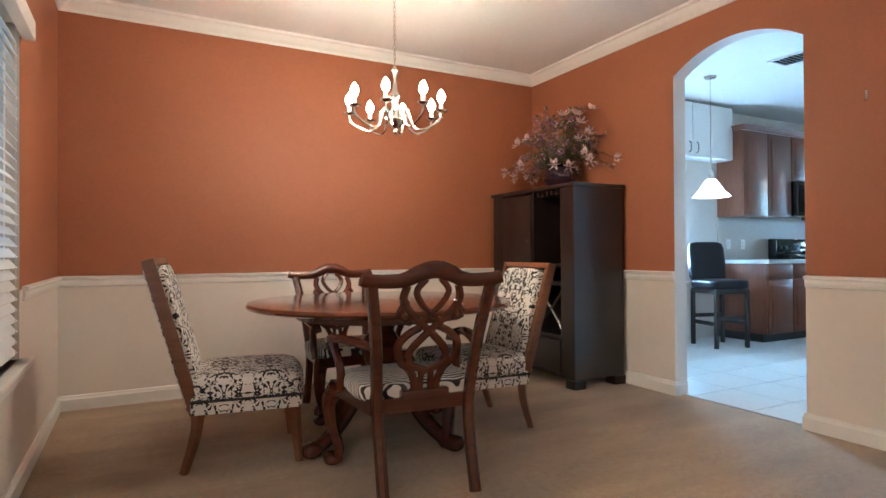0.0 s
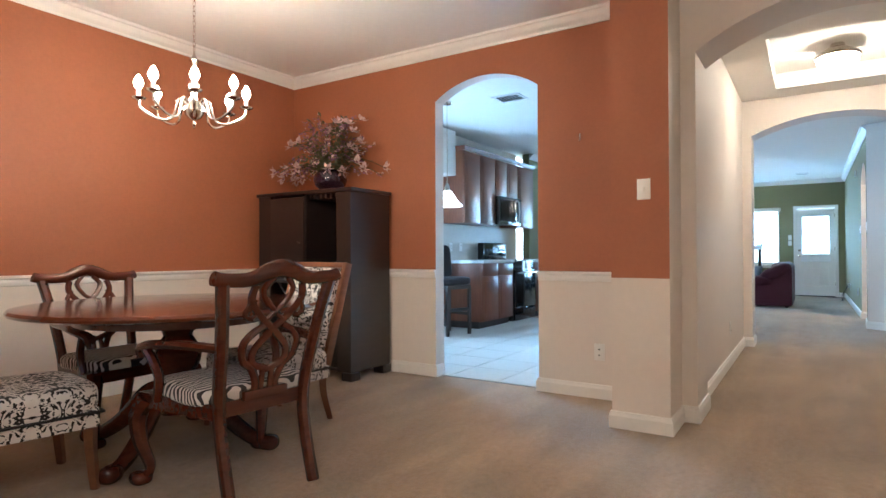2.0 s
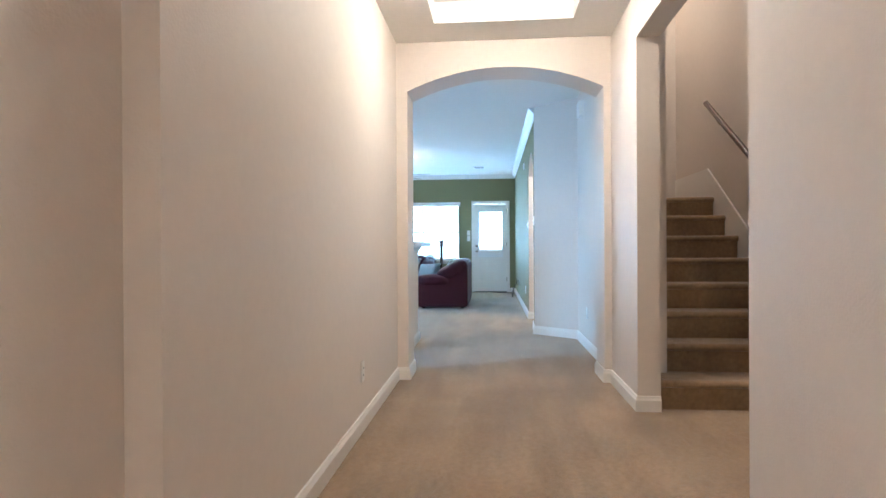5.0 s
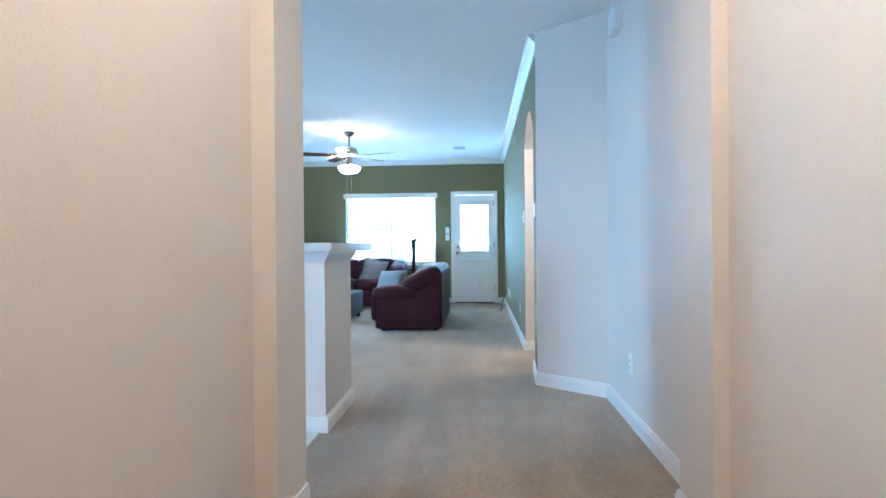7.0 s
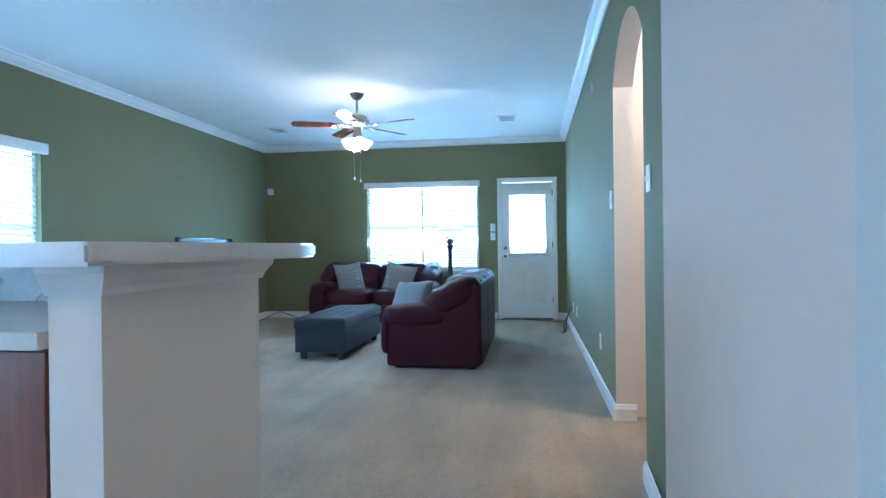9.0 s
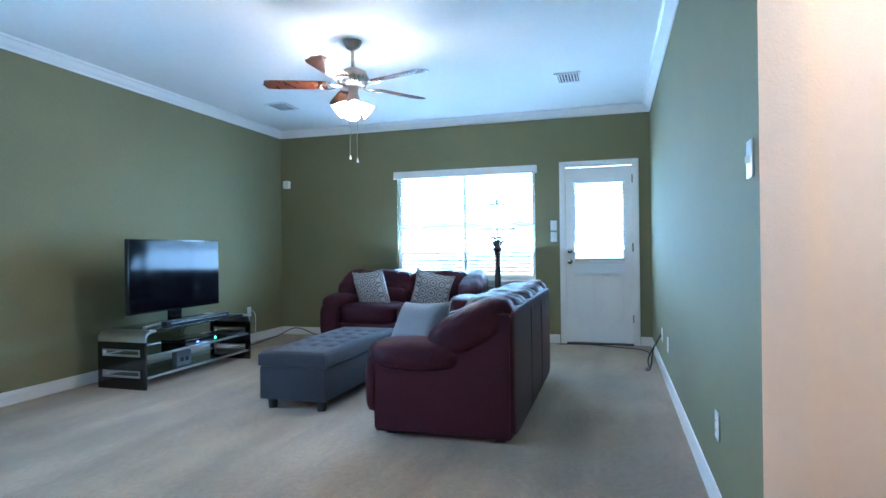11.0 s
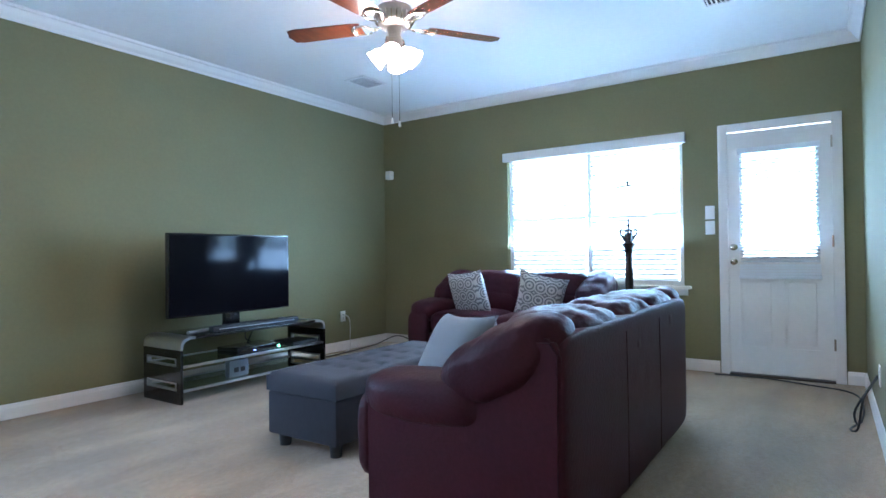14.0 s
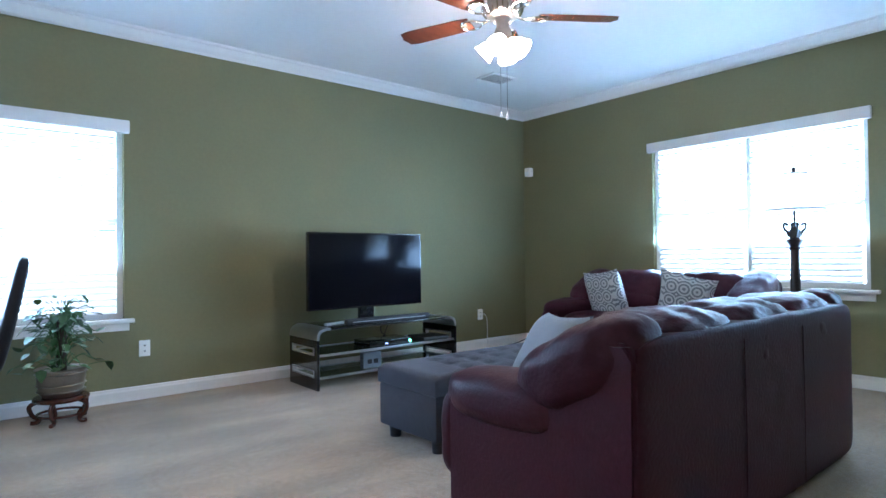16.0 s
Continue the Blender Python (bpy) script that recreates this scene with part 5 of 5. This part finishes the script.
def potted_plant(cx, cy):
    p = thing("potted_plant", "leafy green pothos in an embossed pewter pot", "plant")
    zs = 0.165
    part("pot", lathe(B(), [(0.10, zs + 0.002), (0.118, zs + 0.02), (0.130, zs + 0.10), (0.137, zs + 0.165), (0.145, zs + 0.17), (0.138, zs + 0.175), (0.125, zs + 0.16), (0.02, zs + 0.155)], pose(cx, cy, 0), 28), PEWTER, p)
    for z in (0.03, 0.07, 0.14):
        part("pot_band", lathe(B(), [(0.122 + z * 0.1, zs + z), (0.130 + z * 0.1, zs + z + 0.004), (0.122 + z * 0.1, zs + z + 0.008)], pose(cx, cy, 0), 28), PEWTER, p)
    part("moss_pole", lathe(B(), [(0.030, zs + 0.15), (0.032, zs + 0.50), (0.02, zs + 0.52)], pose(cx, cy, 0), 12), BRONZE, p, "dark fibre support pole")
    rng = random.Random(8)
    stems = B()
    shapes = B()
    for i in range(150):
        a, z = rng.uniform(0, 2 * math.pi), zs + 0.15 + rng.random() ** 0.8 * 0.44
        r = rng.uniform(0.07, 0.24) * (1.15 - 0.5 * (z - zs - 0.15) / 0.44)
        tip = Vector((cx + r * math.cos(a), cy + r * math.sin(a), z + rng.uniform(-0.05, 0.04)))
        tube(stems, bend([(cx + 0.03 * math.cos(a), cy + 0.03 * math.sin(a), z - 0.04), (cx + 0.6 * r * math.cos(a), cy + 0.6 * r * math.sin(a), z + 0.03), tip], 3), 0.0022, 4)
        q = Vector((math.cos(a) + rng.gauss(0, 0.5), math.sin(a) + rng.gauss(0, 0.5), rng.gauss(-0.2, 0.5))).to_track_quat("Y", "Z")
        s = rng.uniform(0.035, 0.07)
        vs = [shapes.verts.new(tip + q @ (Vector(o) * s)) for o in ((0, -0.1, 0), (0.42, 0.1, 0.08), (0.36, 0.6, 0.05), (0, 1.15, -0.10), (-0.36, 0.6, 0.05), (-0.42, 0.1, 0.08), (0, 0.5, -0.06))]
        for u, w in ((0, 1), (1, 2), (2, 3), (3, 4), (4, 5), (5, 0)):
            shapes.faces.new((vs[u], vs[w], vs[6]))
    part("stems", stems, LEAF, p), part("leaves", shapes, LEAF, p)
    s = thing("plant_stand", "low carved dark wood plant stand with curled legs", "plant stand")
    part("top", lathe(B(), [(0.13, 0.135), (0.150, 0.14), (0.155, 0.152), (0.145, 0.164), (0.02, 0.164)], pose(cx, cy, 0), 24), MAHOGANY, s)
    for k in range(5):
        a = 2 * math.pi * k / 5 + 0.5
        c, d = math.cos(a), math.sin(a)
        part("leg", tube(B(), bend([(cx + c * r, cy + d * r, z) for r, z in ((0.12, 0.14), (0.165, 0.115), (0.15, 0.06), (0.115, 0.03), (0.13, 0.012), (0.16, 0.014))], 5), 0.013, 7), MAHOGANY, s)
    part("stretcher", tube(B(), [(cx + 0.13 * math.cos(i * math.pi / 10), cy + 0.13 * math.sin(i * math.pi / 10), 0.055) for i in range(21)], 0.008, 6), MAHOGANY, s)


potted_plant(9.47, 4.87)

dc = thing("side_chair", "dark high-backed leather side chair near the window", "chair")
bm = B()
pillow(bm, (0, 0, 0.44), (0.46, 0.46, 0.10), 5, 8)
part("seat", bm, BLACKLEATHER, dc)
part("seat_frame", box(B(), -0.21, -0.21, 0.34, 0.21, 0.21, 0.395, 0.01), ESPRESSO, dc)
bm = B()
pillow(bm, (0, 0, 0.0), (0.07, 0.44, 0.60), 4, 10)
bm.transform(pose(0.28, 0, 0.74, 0, 12, 0))
part("backrest", bm, BLACKLEATHER, dc)
for x in (-0.19, 0.19):
    for y in (-0.19, 0.19):
        part("leg", tube(B(), [(x, y, 0.36), (x * 1.08, y, 0.0)], [0.022, 0.014], 8), ESPRESSO, dc)
dc.matrix_basis = pose(8.90, 4.28, 0)

# ---- kitchen peninsula ----
st = tagged(new("knee_wall"), "off-white half wall that ends the kitchen bar", "wall", kind="structure")
part("end_wall", box(B(), 6.545, 1.87, 0, 7.21, 1.99, 1.045), WHITE, st)
part("long_wall", box(B(), 7.17, 1.99, 0, 7.21, 4.30, 1.045), WHITE, st)
trim_run("baseboard", [(6.545, 1.99), (6.545, 1.87), (7.21, 1.87), (7.21, 4.30)], BASE, TRIM, "white painted baseboard", "baseboard", -1)
CAP = [(0.001, 0.985), (0.010, 0.985), (0.014, 1.0), (0.022, 1.012), (0.034, 1.03), (0.036, 1.045), (0.001, 1.045)]
trim_run("bar_moulding", [(6.545, 1.99), (6.545, 1.87), (7.21, 1.87), (7.21, 4.30)], CAP, TRIM, "white moulding under the bar top", "moulding", -1)
bt = thing("bar_counter", "pale solid-surface bar top with a clipped corner", "countertop")
bm = slab(B(), [(6.43, 1.80), (7.20, 1.72), (7.39, 1.75), (7.50, 1.88), (7.50, 4.35), (7.05, 4.35), (7.05, 2.05), (6.43, 2.05)], pose(0, 0, 1.046), 0.045)
bmesh.ops.bevel(bm, geom=bm.edges[:], offset=0.008, segments=2, affect="EDGES")
part("slab", bm, COUNTER, bt)
pp = thing("paper_stack", "few loose papers lying on the bar top", "paper")
part("sheet", box(B(), 7.10, 2.02, 1.0925, 7.32, 2.20, 1.097), PLASTIC, pp)
part("sheet", box(B(), 7.14, 2.16, 1.0975, 7.30, 2.34, 1.102), MATBLACK, pp)
c = thing("base_cabinet", "plain cherry end panel cabinet of the peninsula", "cabinet", "peninsula cabinets")
part("body", box(B(), 6.56, 2.0, 0.10, 7.169, 2.425, 0.875), CHERRY, c)
part("front_panel", box(B(), 6.545, 2.0, 0.10, 6.559, 2.42, 0.87, 0.004), CHERRY, c)
part("toe_kick", box(B(), 6.60, 2.0, 0.006, 7.16, 2.425, 0.10), MATBLACK, c)
dw = thing("dishwasher", "black built-in dishwasher under the counter", "dishwasher")
part("body", box(B(), 6.57, 2.43, 0.10, 7.169, 3.03, 0.875), MATBLACK, dw)
part("door", box(B(), 6.535, 2.435, 0.12, 6.569, 3.025, 0.72, 0.006), BLACK, dw)
part("control_strip", box(B(), 6.53, 2.435, 0.73, 6.569, 3.025, 0.865, 0.006), BLACK, dw)
part("toe_kick", box(B(), 6.62, 2.43, 0.006, 7.16, 3.03, 0.10), MATBLACK, dw)
c = thing("base_cabinet", "cherry kitchen base cabinet with two doors in the peninsula", "cabinet", "peninsula cabinets")
part("body", box(B(), 6.56, 3.035, 0.10, 7.169, 4.255, 0.875), CHERRY, c)
part("toe_kick", box(B(), 6.62, 3.035, 0.006, 7.16, 4.255, 0.10), MATBLACK, c)
for k in range(2):
    y0 = 3.04 + 0.607 * k
    d = part("door", box(B(), 6.54, y0, 0.12, 6.559, y0 + 0.60, 0.86, 0.005), CHERRY, c)
    part("panel", box(B(), 6.533, y0 + 0.06, 0.18, 6.5395, y0 + 0.54, 0.80, 0.004), CHERRY, d)
w = thing("countertop", "pale kitchen countertop on the peninsula", "countertop")
part("slab", box(B(), 6.52, 1.992, 0.876, 7.165, 4.26, 0.915, 0.008), COUNTER, w)
bs = tagged(new("backsplash"), "beige tiled backsplash set in diamonds behind the counter", "backsplash", kind="structure")
first = None
for i in range(12):
    m = pose(7.163, 2.08 + i * 0.185, 0.98, 45, 0, 0)
    if first is None:
        first = ob = part("tile", box(B(), -0.003, -0.060, -0.060, 0.003, 0.060, 0.060, 0.002, 1), BACKSPLASH, bs)
    else:
        ob = new("tile", first.data)
        ob.parent = bs
    ob.matrix_basis = m
part("grout", box(B(), 7.164, 1.992, 0.917, 7.1695, 4.26, 1.044), BACKSPLASH, bs)

# ---- kitchen along the north wall ----
def kitchen_cabinet(x0, x1, y0, y1, z0, z1, doors, label, name, drawer=False):
    c = thing(name, label, "cabinet", "kitchen cabinets")
    kick = 0.10 if z0 < 0.05 else 0
    part("body", box(B(), x0, y0 + 0.02, z0 + kick, x1, y1, z1), CHERRY, c)
    if kick:
        part("toe_kick", box(B(), x0 + 0.01, y0 + 0.07, 0.005, x1 - 0.01, y1, kick), MATBLACK, c)
    w = (x1 - x0) / doors
    top = z1 - 0.17 if drawer else z1
    for k in range(doors):
        a, b = x0 + w * k + 0.006, x0 + w * (k + 1) - 0.006
        bm = box(B(), a, y0, z0 + kick + 0.01, b, y0 + 0.019, top - 0.008, 0.004)
        d = part("door", bm, CHERRY, c)
        part("panel", box(B(), a + 0.055, y0 - 0.007, z0 + kick + 0.07, b - 0.055, y0 - 0.0005, top - 0.07, 0.005), CHERRY, d)
        if drawer:
            part("drawer", box(B(), a, y0, top + 0.004, b, y0 + 0.019, z1 - 0.01, 0.004), CHERRY, c)
    return c


kitchen_cabinet(4.97, 5.88, 4.80, 5.418, 0, 0.875, 2, "cherry kitchen base cabinet with drawers", "base_cabinet", True)
kitchen_cabinet(6.66, 7.15, 4.80, 5.418, 0, 0.875, 1, "cherry kitchen base cabinet with drawers", "base_cabinet", True)
kitchen_cabinet(4.97, 5.88, 5.08, 5.418, 1.42, 2.40, 2, "cherry kitchen wall cabinet with raised panels", "wall_cabinet")
kitchen_cabinet(5.89, 6.65, 5.08, 5.418, 1.86, 2.40, 2, "cherry wall cabinet above the microwave", "wall_cabinet")
kitchen_cabinet(6.66, 7.25, 5.08, 5.418, 1.42, 2.40, 1, "cherry kitchen wall cabinet with raised panels", "wall_cabinet")
trim_run("cabinet_crown", [(4.97, 5.418), (4.97, 5.08), (7.25, 5.08)], [(0.001, 2.40), (0.015, 2.40), (0.03, 2.43), (0.04, 2.455), (0.001, 2.455)], CHERRY, "cherry crown moulding on the wall cabinets", "moulding", -1)
for x0, x1 in ((4.95, 5.885), (6.655, 7.16)):
    w = thing("countertop", "pale kitchen countertop along the wall", "countertop")
    part("slab", box(B(), x0, 4.775, 0.876, x1, 5.418, 0.915, 0.008), COUNTER, w)
struct("backsplash_wall", box(B(), 4.97, 5.410, 0.917, 7.25, 5.419, 1.415), BACKSPLASH, "beige tiled kitchen backsplash", "backsplash")
plate(5.15, 5.409, 1.10, (0, -1, 0), "white outlet plate on the kitchen backsplash", "outlet")
plate(5.42, 5.409, 1.10, (0, -1, 0), "white outlet plate on the kitchen backsplash", "outlet")
r = thing("range_cooker", "black freestanding kitchen range with a control panel", "range")
part("body", box(B(), 5.895, 4.80, 0.02, 6.645, 5.40, 0.90, 0.006), BLACK, r)
part("oven_door", box(B(), 5.91, 4.775, 0.22, 6.63, 4.799, 0.76, 0.006), BLACK, r)
part("oven_handle", tube(B(), [(5.95, 4.745, 0.72), (6.59, 4.745, 0.72)], 0.011, 8), SILVER, r)
part("drawer", box(B(), 5.91, 4.78, 0.04, 6.63, 4.799, 0.20, 0.006), BLACK, r)
part("control_panel", box(B(), 5.90, 5.28, 0.905, 6.64, 5.40, 1.17, 0.02), BLACK, r)
part("clock_face", box(B(), 6.16, 5.276, 1.02, 6.38, 5.279, 1.10), SCREEN, r)
for k in range(4):
    part("knob", lathe(B(), [(0.022, 0), (0.018, 0.02)], pose(5.97 + 0.09 * (k % 2) + (0.46 if k > 1 else 0), 5.279, 1.06, 90), 12), MATBLACK, r)
    part("burner", lathe(B(), [(0.09, 0.901), (0.09, 0.912), (0.03, 0.914)], pose(6.08 + 0.37 * (k % 2), 4.93 + 0.22 * (k // 2), 0), 20), MATBLACK, r)
mw = thing("microwave", "black over-the-range microwave oven", "microwave")
part("body", box(B(), 5.895, 5.02, 1.44, 6.645, 5.418, 1.855, 0.006), BLACK, mw)
part("door_glass", box(B(), 5.93, 5.010, 1.49, 6.42, 5.0195, 1.81), SCREEN, mw)
part("handle", tube(B(), bend([(6.46, 5.015, 1.48), (6.46, 4.97, 1.52), (6.46, 4.97, 1.78), (6.46, 5.015, 1.82)], 4), 0.010, 8), SILVER, mw)
part("keypad", box(B(), 6.50, 5.014, 1.49, 6.63, 5.0195, 1.81), MATBLACK, mw)
wc = thing("white_cupboard", "white two-door cupboard above the kitchen window", "cabinet")
part("body", box(B(), 3.60, 5.22, 2.06, 4.96, 5.418, 2.66), TRIM, wc)
for k in range(2):
    a = 3.60 + 0.68 * k
    d = part("door", box(B(), a + 0.004, 5.20, 2.065, a + 0.676, 5.219, 2.655, 0.003), TRIM, wc)
    hx = a + (0.62 if k == 0 else 0.06)
    part("handle", tube(B(), bend([(hx, 5.20, 2.10), (hx, 5.175, 2.12), (hx, 5.175, 2.20), (hx, 5.20, 2.22)], 4), 0.005, 6), BRONZE, d)

sl = thing("bar_stool", "black leather bar stool with dark wooden legs", "stool")
bm = B()
pillow(bm, (0, 0, 0.665), (0.46, 0.44, 0.11), 5, 8)
part("seat", bm, BLACKLEATHER, sl)
bm = B()
pillow(bm, (0, 0, 0), (0.44, 0.075, 0.44), 6, 8)
bm.transform(pose(0, 0.20, 0.90, -6))
part("backrest", bm, BLACKLEATHER, sl)
part("seat_frame", box(B(), -0.20, -0.20, 0.57, 0.20, 0.20, 0.62, 0.006), ESPRESSO, sl)
for x in (-0.185, 0.185):
    for y in (-0.185, 0.185):
        part("leg", box(B(), x - 0.018, y - 0.018, 0.005, x + 0.018, y + 0.018, 0.60, 0.003), ESPRESSO, sl)
    part("stretcher", box(B(), x - 0.010, -0.165, 0.24, x + 0.010, 0.165, 0.28), ESPRESSO, sl)
for y in (-0.185, 0.185):
    part("stretcher", box(B(), -0.165, y - 0.010, 0.30, 0.165, y + 0.010, 0.34), ESPRESSO, sl)
sl.matrix_basis = pose(4.40, 4.98, 0, 0, 0, -15)

pl = thing("pendant_lamp", "lit white glass bell pendant on a thin rod", "lamp")
PX, PY = 3.75, 4.58
part("canopy", lathe(B(), [(0.01, CEIL - 0.03), (0.05, CEIL - 0.02), (0.06, CEIL - 0.001)], pose(PX, PY, 0), 20), NICKEL, pl)
part("rod", lathe(B(), [(0.005, 1.78), (0.005, CEIL - 0.02)], pose(PX, PY, 0), 8), NICKEL, pl)
part("socket", lathe(B(), [(0.03, 1.70), (0.028, 1.75), (0.01, 1.79)], pose(PX, PY, 0), 16), NICKEL, pl)
part("shade", lathe(B(), [(0.165, 1.535), (0.17, 1.54), (0.12, 1.585), (0.08, 1.65), (0.045, 1.70), (0.03, 1.705), (0.04, 1.69), (0.11, 1.585)], pose(PX, PY, 0), 28), PENDANT, pl, "lit white glass shade")

# kitchen floor tiles, last
first = None
for i in range(10):
    for j in range(8):
        x0, y0 = 2.315 + 0.43 * i, 1.905 + 0.44 * j
        x1, y1 = x0 + 0.424, min(y0 + 0.434, 5.415)
        if first is None:
            first = ob = part("tile", box(B(), 0, 0, 0.0, 0.424, 0.434, 0.005, 0.002, 1), TILE, kitchen_floor)
        else:
            ob = new("tile", first.data)
            ob.parent = kitchen_floor
        ob.location = (x0, y0, 0.0042)
        if y0 + 0.434 > 5.42:
            ob.scale = (1, (5.415 - y0) / 0.434, 1)
